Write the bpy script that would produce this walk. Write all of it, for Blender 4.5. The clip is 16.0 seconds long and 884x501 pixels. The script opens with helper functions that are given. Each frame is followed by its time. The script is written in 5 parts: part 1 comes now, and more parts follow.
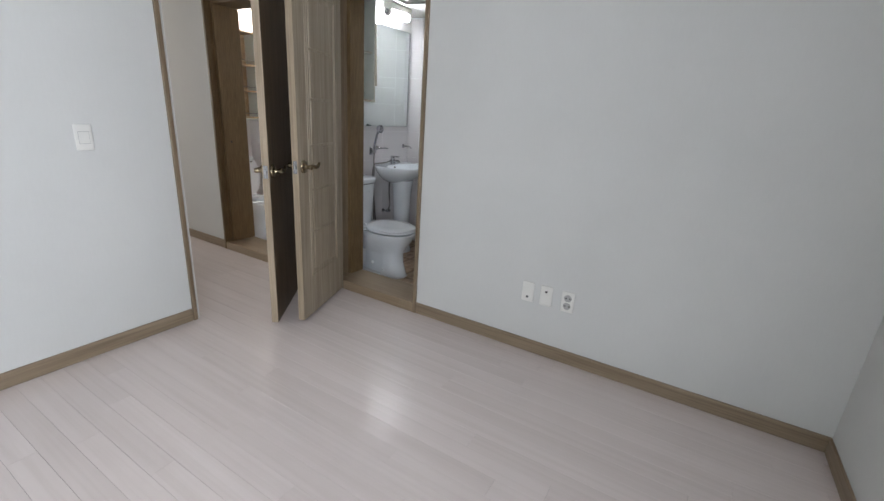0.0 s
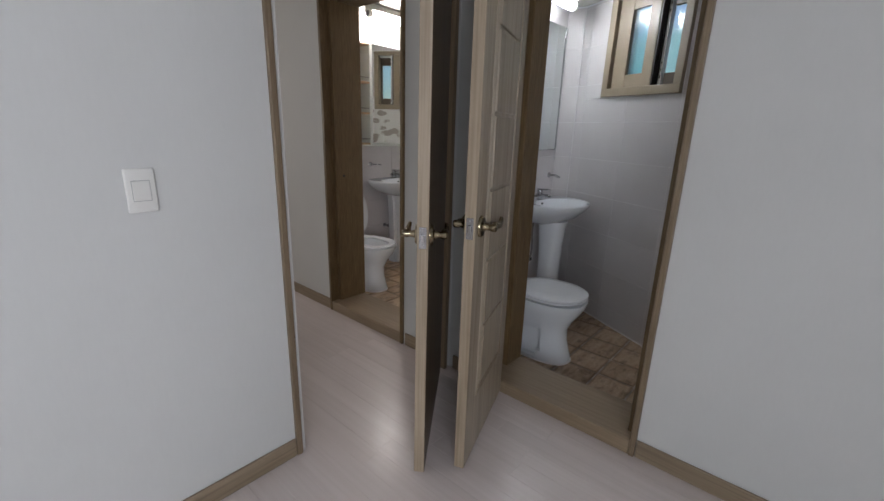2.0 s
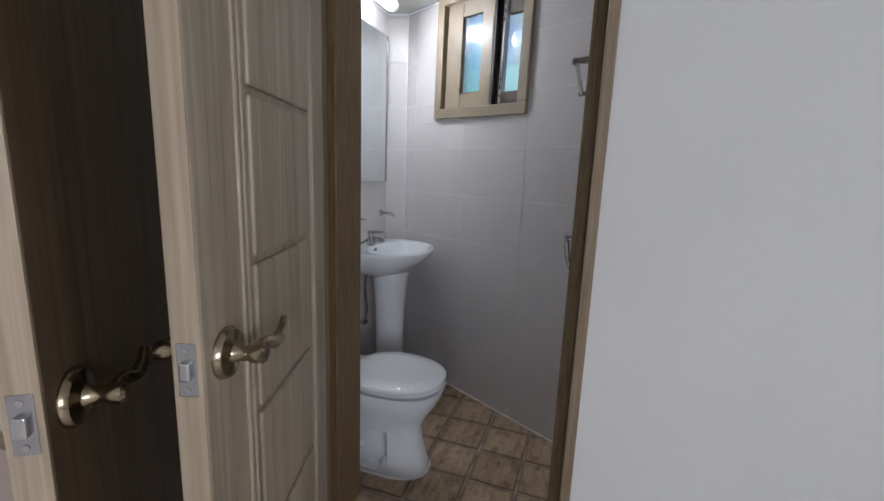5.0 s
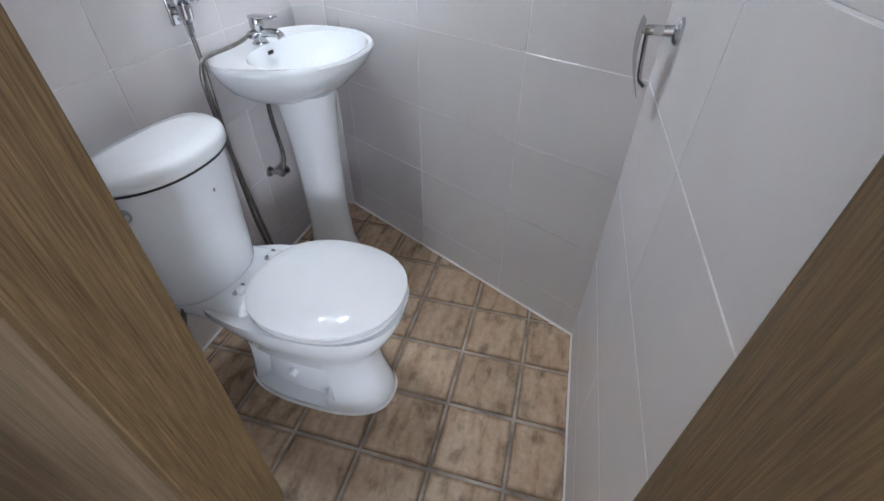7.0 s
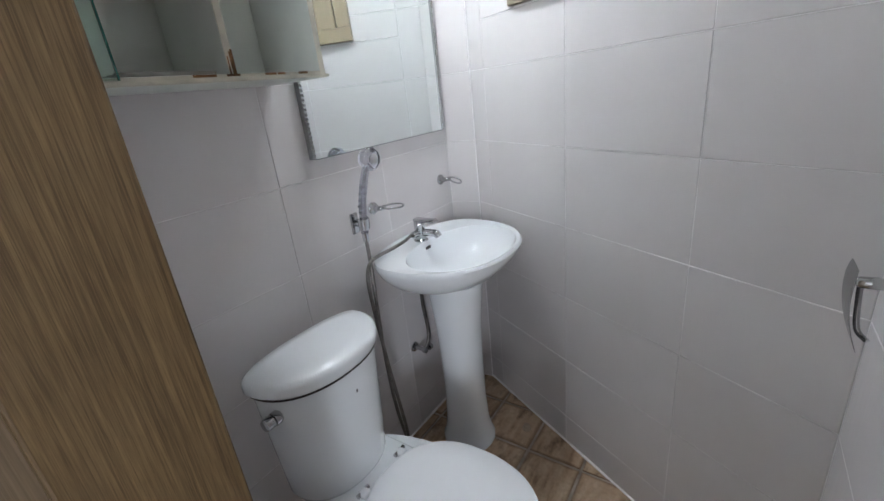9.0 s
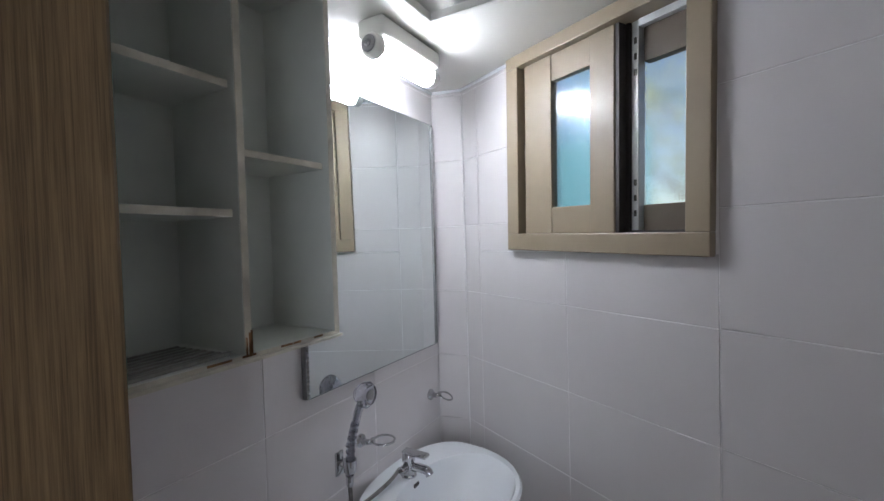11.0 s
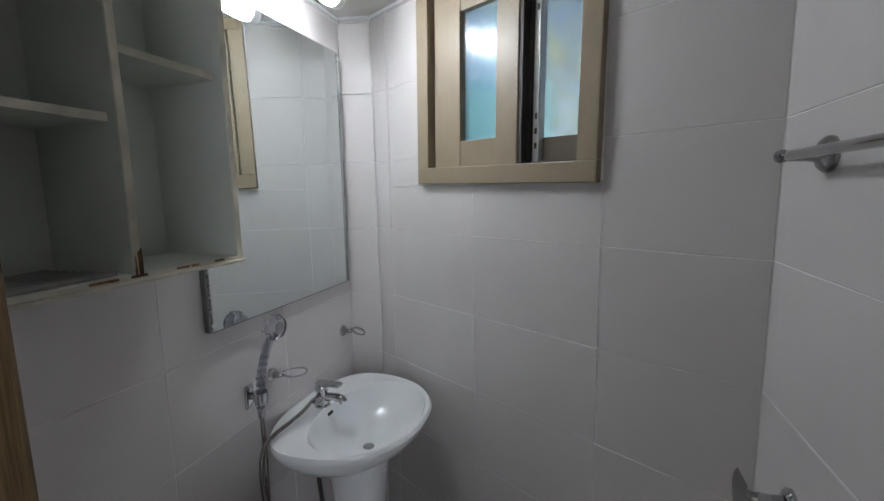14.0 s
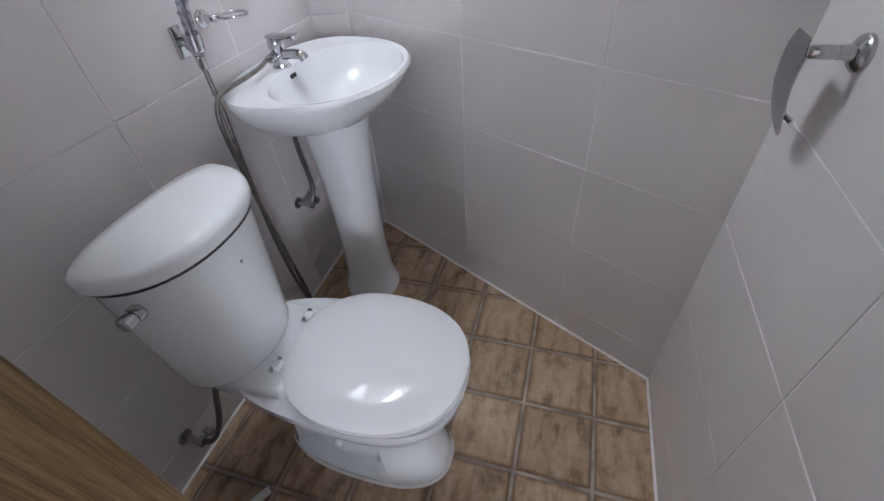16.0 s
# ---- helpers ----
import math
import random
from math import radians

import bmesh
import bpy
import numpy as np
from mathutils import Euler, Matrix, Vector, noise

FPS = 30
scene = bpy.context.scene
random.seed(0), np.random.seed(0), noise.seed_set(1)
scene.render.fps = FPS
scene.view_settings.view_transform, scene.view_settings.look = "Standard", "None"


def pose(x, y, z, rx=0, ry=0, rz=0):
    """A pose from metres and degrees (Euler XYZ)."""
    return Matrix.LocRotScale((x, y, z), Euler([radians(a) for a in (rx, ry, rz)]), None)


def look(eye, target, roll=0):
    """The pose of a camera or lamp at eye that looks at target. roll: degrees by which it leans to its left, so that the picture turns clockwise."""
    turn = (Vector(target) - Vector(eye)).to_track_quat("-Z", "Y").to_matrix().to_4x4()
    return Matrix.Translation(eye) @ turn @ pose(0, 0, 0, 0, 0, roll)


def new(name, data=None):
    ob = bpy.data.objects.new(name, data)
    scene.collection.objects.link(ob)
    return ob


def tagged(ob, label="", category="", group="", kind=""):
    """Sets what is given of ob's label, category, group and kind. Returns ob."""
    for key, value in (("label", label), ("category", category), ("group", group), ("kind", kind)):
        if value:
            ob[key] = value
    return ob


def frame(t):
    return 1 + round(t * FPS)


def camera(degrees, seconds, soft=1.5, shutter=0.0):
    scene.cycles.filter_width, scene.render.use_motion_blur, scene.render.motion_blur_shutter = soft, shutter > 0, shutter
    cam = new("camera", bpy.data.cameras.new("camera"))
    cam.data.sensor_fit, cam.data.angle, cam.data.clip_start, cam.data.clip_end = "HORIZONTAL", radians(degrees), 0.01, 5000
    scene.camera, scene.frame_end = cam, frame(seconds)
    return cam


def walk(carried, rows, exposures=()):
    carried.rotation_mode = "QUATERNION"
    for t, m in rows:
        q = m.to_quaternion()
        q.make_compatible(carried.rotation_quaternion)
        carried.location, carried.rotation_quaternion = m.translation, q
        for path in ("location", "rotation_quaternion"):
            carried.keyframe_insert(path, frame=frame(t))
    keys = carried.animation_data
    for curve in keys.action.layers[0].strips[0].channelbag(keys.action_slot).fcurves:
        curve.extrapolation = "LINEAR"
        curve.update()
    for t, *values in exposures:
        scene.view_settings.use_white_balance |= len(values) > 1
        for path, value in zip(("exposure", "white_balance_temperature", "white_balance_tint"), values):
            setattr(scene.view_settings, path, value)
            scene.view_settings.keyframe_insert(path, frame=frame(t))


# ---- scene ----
cam = camera(92.1, 16.0)
PATH = [
    (0, (1.418, -2.138, 1.266), (0.455, -0.496, 0.655), 3.7),
    (0.5, (1.317, -2.08, 1.225), (0.056, -0.729, 0.46), 1.9),
    (1, (1.007, -1.886, 1.17), (-0.334, -0.614, 0.406), 2.7),
    (1.5, (0.671, -1.731, 1.17), (-0.659, -0.412, 0.468), 1.1),
    (2, (0.33, -1.605, 1.238), (-0.93, -0.15, 0.694), 1.7),
    (2.5, (0.005, -1.589, 1.275), (-1.108, 0.022, 0.865), 2.4),
    (3, (-0.088, -1.566, 1.256), (-1.108, 0.119, 0.91), 1.0),
    (3.5, (-0.131, -1.558, 1.263), (-1.067, 0.174, 0.913), 2.0),
    (4, (-0.106, -1.486, 1.246), (-0.914, 0.313, 0.913), 2.0),
    (4.5, (-0.035, -1.231, 1.227), (-0.722, 0.618, 0.895), 0.8),
    (5, (-0.022, -0.909, 1.189), (-0.663, 0.951, 0.828), 2.2),
    (7.5, (-0.27, 0.015, 1.125), (-0.652, 1.435, -0.23), -0.4),
    (8, (-0.267, 0.016, 1.13), (-0.653, 1.462, -0.196), -0.2),
    (8.5, (-0.268, 0.071, 1.203), (-0.95, 1.586, 0.089), -4.4),
    (9, (-0.276, 0.104, 1.266), (-1.377, 1.619, 0.565), -6.4),
    (11.5, (-0.434, 0.155, 1.577), (-1.308, 1.954, 1.578), -2.7),
    (12, (-0.45, 0.185, 1.594), (-1.018, 2.102, 1.619), -1.5),
    (12.5, (-0.451, 0.183, 1.596), (-0.967, 2.114, 1.662), -1.4),
    (13, (-0.442, 0.174, 1.591), (-0.942, 2.109, 1.674), -1.5),
    (13.5, (-0.403, 0.164, 1.556), (-0.895, 2.101, 1.637), -1.6),
    (14, (-0.388, 0.112, 1.464), (-1.017, 1.991, 1.191), -1.1),
    (14.5, (-0.366, 0.055, 1.378), (-1.051, 1.837, 0.782), 0.8),
    (15, (-0.349, 0.06, 1.368), (-1.071, 1.803, 0.704), 0.6),
    (15.5, (-0.386, 0.136, 1.296), (-1.079, 1.83, 0.488), -0.6),
    (16, (-0.407, 0.194, 1.153), (-0.89, 1.6, -0.185), -4.7),
]
EXPOSURES = [
    (0, -0.05, 6400, 10), (0.5, -0.37, 6420, 11), (1, -0.45, 6420, 11), (2, -0.55, 6430, 13),
    (3, -0.4, 6350, 13), (4, -0.3, 6380, 14), (4.5, -0.34, 6420, 15), (5, -0.18, 6330, 14),
    (7.3, 1.08, 6080, 12), (8, 1.02, 6080, 12), (9, 0.58, 6330, 11), (11.3, -0.4, 6220, 16),
    (12, -0.58, 6220, 17), (13.5, -0.64, 6220, 17), (14, -0.5, 6450, 11), (14.5, 0.26, 6600, 11),
    (15, 0.44, 6550, 12), (15.5, 0.28, 6500, 13), (16, 0.62, 6300, 16),
]
walk(cam, [(t, look(eye, aim, roll)) for t, eye, aim, roll in PATH], EXPOSURES)

# ---------------------------------------------------------------- light
world = bpy.data.worlds.new("sky")
scene.world = world
world.use_nodes = True
wn = world.node_tree.nodes
sky = wn.new("ShaderNodeTexSky")
sky.sky_type = "NISHITA"
sky.sun_disc = False
sky.sun_elevation = radians(38)
sky.sun_rotation = radians(176)
wn["Background"].inputs["Strength"].default_value = 0.15
world.node_tree.links.new(sky.outputs[0], wn["Background"].inputs["Color"])

sun_data = bpy.data.lights.new("sun", "SUN")
sun_data.energy, sun_data.angle, sun_data.color = 5.0, radians(2.0), (1.0, 0.95, 0.88)
sun = new("sun", sun_data)
sun.matrix_world = look((0.6, -9, 8), (0, 0, 0))


def window_lamp(name, eye, target, w, h, watts, color):
    d = bpy.data.lights.new(name, "AREA")
    d.shape, d.size, d.size_y, d.energy, d.color = "RECTANGLE", w, h, watts, color
    ob = new(name, d)
    ob.matrix_world = look(eye, target)
    return ob


# daylight through the bedroom window and the window at the hall's far end
window_lamp("window_light_bedroom", (2.20, -3.30, 1.45), (0, -2.75, 0.95), 1.45, 1.05, 72, (0.86, 0.92, 1.0))
window_lamp("window_light_hall", (-4.62, -0.7, 1.45), (-3, -0.7, 1.2), 1.0, 1.1, 24, (1.0, 0.95, 0.9))

# ---------------------------------------------------------------- materials


def node_mat(name):
    m = bpy.data.materials.new(name)
    m.use_nodes = True
    return m, m.node_tree.nodes, m.node_tree.links, m.node_tree.nodes["Principled BSDF"]


def coords(nodes, links, scale, world_space=False, random_shift=False):
    mapping = nodes.new("ShaderNodeMapping")
    mapping.inputs["Scale"].default_value = scale
    if world_space:
        src = nodes.new("ShaderNodeNewGeometry").outputs["Position"]
    else:
        src = nodes.new("ShaderNodeTexCoord").outputs["Object"]
    if random_shift:
        info = nodes.new("ShaderNodeObjectInfo")
        mul = nodes.new("ShaderNodeMath")
        mul.operation = "MULTIPLY"
        mul.inputs[1].default_value = 37.0
        links.new(info.outputs["Random"], mul.inputs[0])
        add = nodes.new("ShaderNodeVectorMath")
        add.operation = "ADD"
        links.new(src, add.inputs[0])
        links.new(mul.outputs[0], add.inputs[1])
        src = add.outputs[0]
    links.new(src, mapping.inputs["Vector"])
    return mapping.outputs["Vector"]


def noise_tex(nodes, links, vec, scale, detail=4.0, rough=0.55):
    n = nodes.new("ShaderNodeTexNoise")
    n.inputs["Scale"].default_value = scale
    n.inputs["Detail"].default_value = detail
    n.inputs["Roughness"].default_value = rough
    links.new(vec, n.inputs["Vector"])
    return n.outputs[0]


def ramp(nodes, links, fac, stops):
    r = nodes.new("ShaderNodeValToRGB")
    while len(r.color_ramp.elements) < len(stops):
        r.color_ramp.elements.new(0.5)
    for e, (p, c) in zip(r.color_ramp.elements, stops):
        e.position, e.color = p, (*c, 1)
    links.new(fac, r.inputs[0])
    return r.outputs[0]


def mix_col(nodes, links, kind, fac, a, b):
    m = nodes.new("ShaderNodeMix")
    m.data_type, m.blend_type = "RGBA", kind
    if isinstance(fac, float):
        m.inputs[0].default_value = fac
    else:
        links.new(fac, m.inputs[0])
    for sock, v in ((m.inputs[6], a), (m.inputs[7], b)):
        if isinstance(v, tuple):
            sock.default_value = (*v, 1)
        else:
            links.new(v, sock)
    return m.outputs[2]


def add_bump(nodes, links, p, height, strength, dist):
    b = nodes.new("ShaderNodeBump")
    b.inputs["Strength"].default_value = strength
    b.inputs["Distance"].default_value = dist
    links.new(height, b.inputs["Height"])
    links.new(b.outputs[0], p.inputs["Normal"])


def plain(name, c, rough=0.5, metal=0.0, vary=0.08, scale=6.0, bump=0.0, bscale=120.0, coat=0.0, world_space=False, spec=0.5):
    """A painted, moulded or metal surface with slight unevenness at two scales."""
    m, nodes, links, p = node_mat(name)
    vec = coords(nodes, links, (1, 1, 1), world_space)
    a = noise_tex(nodes, links, vec, scale)
    lo, hi = tuple(v * (1 - vary) for v in c), tuple(min(1, v * (1 + vary)) for v in c)
    links.new(ramp(nodes, links, a, [(0.3, lo), (0.7, hi)]), p.inputs["Base Color"])
    r = nodes.new("ShaderNodeMapRange")
    r.inputs[3].default_value, r.inputs[4].default_value = max(0.02, rough * 0.85), min(1, rough * 1.15)
    links.new(noise_tex(nodes, links, vec, scale * 5), r.inputs[0])
    links.new(r.outputs[0], p.inputs["Roughness"])
    p.inputs["Metallic"].default_value = metal
    p.inputs["Coat Weight"].default_value = coat
    p.inputs["Specular IOR Level"].default_value = spec
    if bump:
        add_bump(nodes, links, p, noise_tex(nodes, links, vec, bscale, 3.0), bump, 0.002)
    return m


def wood(name, dark, light, axis="z", rough=0.45, fine=1.0, shift=False, bump=0.25, contrast=(0.35, 0.68), pore=0.55, tone=0.5, along=1.0):
    """Wood-grain film: streaks along one axis, broad tone changes and fine pores."""
    m, nodes, links, p = node_mat(name)
    k = {"x": (1.2, 26, 26), "y": (26, 1.2, 26), "z": (26, 26, 1.2)}[axis]
    k = tuple(v * fine * (1.0 if v > 5 else along) for v in k)
    vec = coords(nodes, links, k, False, shift)
    streak = noise_tex(nodes, links, vec, 1.0, 6.0, 0.65)
    k2 = tuple(v * 4.5 if v > 10 else v * 2.0 for v in k)
    pores = noise_tex(nodes, links, coords(nodes, links, k2, False, shift), 1.0, 3.0, 0.6)
    broad = noise_tex(nodes, links, coords(nodes, links, tuple(v * 0.12 if v > 10 else v * 0.5 for v in k), False, shift), 1.0, 2.0)
    c = ramp(nodes, links, streak, [(contrast[0], dark), (contrast[1], light)])
    c = mix_col(nodes, links, "MULTIPLY", pore, c, ramp(nodes, links, pores, [(0.36, (0.62, 0.58, 0.52)), (0.56, (1, 1, 1))]))
    c = mix_col(nodes, links, "MULTIPLY", tone, c, ramp(nodes, links, broad, [(0.3, (0.8, 0.79, 0.77)), (0.7, (1, 1, 1))]))
    links.new(c, p.inputs["Base Color"])
    p.inputs["Roughness"].default_value = rough
    add_bump(nodes, links, p, pores, bump, 0.0008)
    return m


def wallpaper():
    m, nodes, links, p = node_mat("wallpaper")
    vec = coords(nodes, links, (1, 1, 1), True)
    big = noise_tex(nodes, links, vec, 1.3, 3.0)
    fibre = noise_tex(nodes, links, coords(nodes, links, (90, 90, 25), True), 1.0, 4.0)
    c = ramp(nodes, links, big, [(0.3, (0.62, 0.62, 0.60)), (0.7, (0.665, 0.665, 0.645))])
    c = mix_col(nodes, links, "MULTIPLY", 0.14, c, ramp(nodes, links, fibre, [(0.35, (0.9, 0.9, 0.9)), (0.65, (1, 1, 1))]))
    links.new(c, p.inputs["Base Color"])
    p.inputs["Roughness"].default_value = 0.75
    add_bump(nodes, links, p, fibre, 0.16, 0.001)
    return m


def wall_tile():
    m, nodes, links, p = node_mat("glazed_wall_tile")
    info = nodes.new("ShaderNodeObjectInfo")
    vec = coords(nodes, links, (1, 1, 1), True)
    big = noise_tex(nodes, links, vec, 2.2, 3.0)
    c = ramp(nodes, links, big, [(0.3, (0.652, 0.622, 0.622)), (0.7, (0.707, 0.677, 0.676))])
    c = mix_col(nodes, links, "MULTIPLY", 0.3, c, ramp(nodes, links, info.outputs["Random"], [(0.0, (0.93, 0.93, 0.94)), (1.0, (1, 1, 1))]))
    links.new(c, p.inputs["Base Color"])
    p.inputs["Roughness"].default_value = 0.24
    rib = noise_tex(nodes, links, coords(nodes, links, (70, 70, 9), True), 1.0, 3.0)
    add_bump(nodes, links, p, rib, 0.22, 0.0012)
    return m


def leaf_tile():
    """White tile with grey-beige leaf sprays: soft elongated cells."""
    m, nodes, links, p = node_mat("leaf_print_tile")
    vec = coords(nodes, links, (1, 1, 1), True)
    warp = noise_tex(nodes, links, vec, 9.0, 2.0)
    mixv = nodes.new("ShaderNodeVectorMath")
    mixv.operation = "MULTIPLY_ADD"
    mixv.inputs[1].default_value = (0.05, 0.05, 0.05)
    links.new(warp, mixv.inputs[0])
    links.new(vec, mixv.inputs[2])
    mp = nodes.new("ShaderNodeMapping")
    mp.inputs["Rotation"].default_value = (0, 0.7, 0)
    mp.inputs["Scale"].default_value = (5, 5, 11)
    links.new(mixv.outputs[0], mp.inputs["Vector"])
    v = nodes.new("ShaderNodeTexVoronoi")
    v.inputs["Scale"].default_value = 1.0
    links.new(mp.outputs[0], v.inputs["Vector"])
    spray = noise_tex(nodes, links, vec, 5.0, 1.0)
    leaf = ramp(nodes, links, v.outputs["Distance"], [(0.36, (1, 1, 1)), (0.42, (0, 0, 0))])
    patch = ramp(nodes, links, spray, [(0.40, (0, 0, 0)), (0.47, (1, 1, 1))])
    f = mix_col(nodes, links, "MULTIPLY", 1.0, leaf, patch)
    links.new(mix_col(nodes, links, "MIX", f, (0.76, 0.745, 0.72), (0.36, 0.32, 0.285)), p.inputs["Base Color"])
    p.inputs["Roughness"].default_value = 0.3
    return m


def floor_tile():
    """Sandstone-look tile: tan streaks, dark worn patches that differ from tile to tile."""
    m, nodes, links, p = node_mat("brown_floor_tile")
    info = nodes.new("ShaderNodeObjectInfo")
    st = noise_tex(nodes, links, coords(nodes, links, (30, 8, 8), True), 1.0, 5.0, 0.6)
    cl = noise_tex(nodes, links, coords(nodes, links, (1.5, 0.8, 1), True), 11.0, 5.0, 0.62)
    gr = noise_tex(nodes, links, coords(nodes, links, (1, 1, 1), True), 60.0, 4.0, 0.7)
    c = ramp(nodes, links, st, [(0.28, (0.28, 0.178, 0.105)), (0.42, (0.50, 0.35, 0.225)), (0.7, (0.63, 0.475, 0.335))])
    c = mix_col(nodes, links, "MULTIPLY", 0.75, c, ramp(nodes, links, cl, [(0.32, (0.26, 0.22, 0.19)), (0.47, (1, 1, 1))]))
    c = mix_col(nodes, links, "MULTIPLY", 0.6, c, ramp(nodes, links, info.outputs["Random"], [(0, (0.7, 0.68, 0.66)), (1, (1, 1, 1))]))
    c = mix_col(nodes, links, "MULTIPLY", 0.4, c, ramp(nodes, links, gr, [(0.35, (0.6, 0.58, 0.55)), (0.6, (1, 1, 1))]))
    # antiqued dark border, printed unevenly round every tile
    sep = nodes.new("ShaderNodeSeparateXYZ")
    links.new(nodes.new("ShaderNodeTexCoord").outputs["Generated"], sep.inputs[0])
    far = []
    for k in (0, 1):
        a = nodes.new("ShaderNodeMath")
        a.operation = "SUBTRACT"
        a.inputs[1].default_value = 0.5
        links.new(sep.outputs[k], a.inputs[0])
        b = nodes.new("ShaderNodeMath")
        b.operation = "ABSOLUTE"
        links.new(a.outputs[0], b.inputs[0])
        far.append(b.outputs[0])
    top = nodes.new("ShaderNodeMath")
    top.operation = "MAXIMUM"
    links.new(far[0], top.inputs[0])
    links.new(far[1], top.inputs[1])
    wob = nodes.new("ShaderNodeMath")
    wob.operation = "MULTIPLY_ADD"
    wob.inputs[1].default_value = 0.13
    links.new(cl, wob.inputs[0])
    links.new(top.outputs[0], wob.inputs[2])
    c = mix_col(nodes, links, "MULTIPLY", 0.8, c, ramp(nodes, links, wob.outputs[0], [(0.495, (1, 1, 1)), (0.55, (0.40, 0.34, 0.29))]))
    links.new(c, p.inputs["Base Color"])
    links.new(ramp(nodes, links, cl, [(0.3, (0.36, 0.36, 0.36)), (0.7, (0.55, 0.55, 0.55))]), p.inputs["Roughness"])
    add_bump(nodes, links, p, st, 0.35, 0.002)
    return m


def glass(name, tint, rough=0.0, clear=1.0):
    m, nodes, links, p = node_mat(name)
    p.inputs["Base Color"].default_value = (*tint, 1)
    p.inputs["Transmission Weight"].default_value = clear
    p.inputs["Roughness"].default_value = rough
    p.inputs["IOR"].default_value = 1.45
    if rough > 0.02:
        add_bump(nodes, links, p, noise_tex(nodes, links, coords(nodes, links, (1, 1, 1)), 300.0, 2.0), 0.2, 0.0005)
    return m


def lamp_glow(name, color, strength):
    m, nodes, links, p = node_mat(name)
    p.inputs["Base Color"].default_value = (0.9, 0.9, 0.88, 1)
    p.inputs["Emission Color"].default_value = (*color, 1)
    p.inputs["Emission Strength"].default_value = strength
    return m


def foliage(name, dark, light):
    m, nodes, links, p = node_mat(name)
    g = nodes.new("ShaderNodeNewGeometry")
    links.new(ramp(nodes, links, g.outputs["Random Per Island"], [(0.0, dark), (1.0, light)]), p.inputs["Base Color"])
    p.inputs["Roughness"].default_value = 0.6
    p.inputs["Transmission Weight"].default_value = 0.0
    return m


M_PAPER = wallpaper()
M_CEIL = plain("ceiling_paper", (0.76, 0.755, 0.74), 0.8, vary=0.03, scale=2, bump=0.2, bscale=150, world_space=True)
M_DOOR = wood("door_oak_film", (0.32, 0.258, 0.187), (0.46, 0.388, 0.297), "z", 0.42)
M_DOOR_EDGE = wood("door_edge_band", (0.35, 0.272, 0.187), (0.45, 0.36, 0.26), "z", 0.5)
M_FRAME = wood("frame_brown_film_upright", (0.092, 0.055, 0.021), (0.262, 0.172, 0.080), "z", 0.45, 12.0, False, 0.4, (0.30, 0.70), 0.85, 0.6, 0.62)
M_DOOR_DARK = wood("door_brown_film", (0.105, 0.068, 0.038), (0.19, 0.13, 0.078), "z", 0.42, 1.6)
M_FRAME_X = wood("frame_brown_film_level", (0.092, 0.055, 0.021), (0.262, 0.172, 0.080), "x", 0.45, 12.0, False, 0.4, (0.30, 0.70), 0.85, 0.6, 0.62)
M_FRAME_Y = wood("frame_brown_film_cross", (0.092, 0.055, 0.021), (0.262, 0.172, 0.080), "y", 0.45, 12.0, False, 0.4, (0.30, 0.70), 0.85, 0.6, 0.62)
M_SILL = wood("sill_tan_film", (0.27, 0.195, 0.125), (0.37, 0.28, 0.185), "x", 0.42, 3.0, False, 0.2, (0.30, 0.70), 0.35, 0.4, 0.62)
M_CASING = wood("casing_tan_film", (0.185, 0.13, 0.08), (0.31, 0.232, 0.15), "z", 0.45, 6.0, False, 0.3, (0.30, 0.70), 0.5, 0.5, 0.62)
M_BASE_X = wood("baseboard_film_x", (0.255, 0.19, 0.125), (0.35, 0.27, 0.185), "x", 0.45)
M_BASE_Y = wood("baseboard_film_y", (0.255, 0.19, 0.125), (0.35, 0.27, 0.185), "y", 0.45)
M_PLANK = wood("pale_laminate", (0.665, 0.585, 0.555), (0.735, 0.655, 0.625), "x", 0.26, 0.42, True, 0.03, (0.25, 0.75), 0.12, 0.3)
M_SUBFLOOR = plain("laminate_joint", (0.62, 0.54, 0.51), 0.7)
M_TILE = wall_tile()
M_LEAF = leaf_tile()
M_GROUT = plain("wall_grout", (0.85, 0.835, 0.835), 0.8, vary=0.1, scale=9, world_space=True)
M_FTILE = floor_tile()
M_FGROUT = plain("floor_grout", (0.36, 0.31, 0.26), 0.85, vary=0.55, scale=9, bump=0.4, world_space=True)
M_CERAMIC = plain("white_ceramic", (0.835, 0.862, 0.885), 0.08, vary=0.02, scale=3, coat=0.4)
M_SEAT = plain("white_seat_plastic", (0.83, 0.845, 0.865), 0.09, vary=0.02, scale=3)
M_PLASTIC = plain("ivory_plastic", (0.78, 0.77, 0.73), 0.35, vary=0.03, scale=8)
M_ABS = plain("white_ceiling_panel", (0.63, 0.628, 0.59), 0.13, vary=0.03, scale=2, world_space=True)
M_CHROME = plain("chrome", (0.50, 0.50, 0.51), 0.10, 1.0, vary=0.12, scale=20)
M_STEEL = plain("brushed_steel", (0.38, 0.38, 0.39), 0.25, 1.0, vary=0.12, scale=30)
M_BRASS = plain("antique_brass", (0.31, 0.255, 0.17), 0.2, 1.0, vary=0.35, scale=25)
M_BLACK = plain("black_rubber", (0.02, 0.02, 0.02), 0.6)
M_HOSE = plain("metal_hose", (0.19, 0.175, 0.165), 0.35, 0.8, vary=0.3, scale=60)
M_CAB = plain("aged_white_cabinet", (0.69, 0.715, 0.665), 0.45, vary=0.07, scale=5, bump=0.15, bscale=60)
M_CABEDGE = plain("yellowed_cabinet_edge", (0.58, 0.55, 0.46), 0.5, vary=0.25, scale=14)
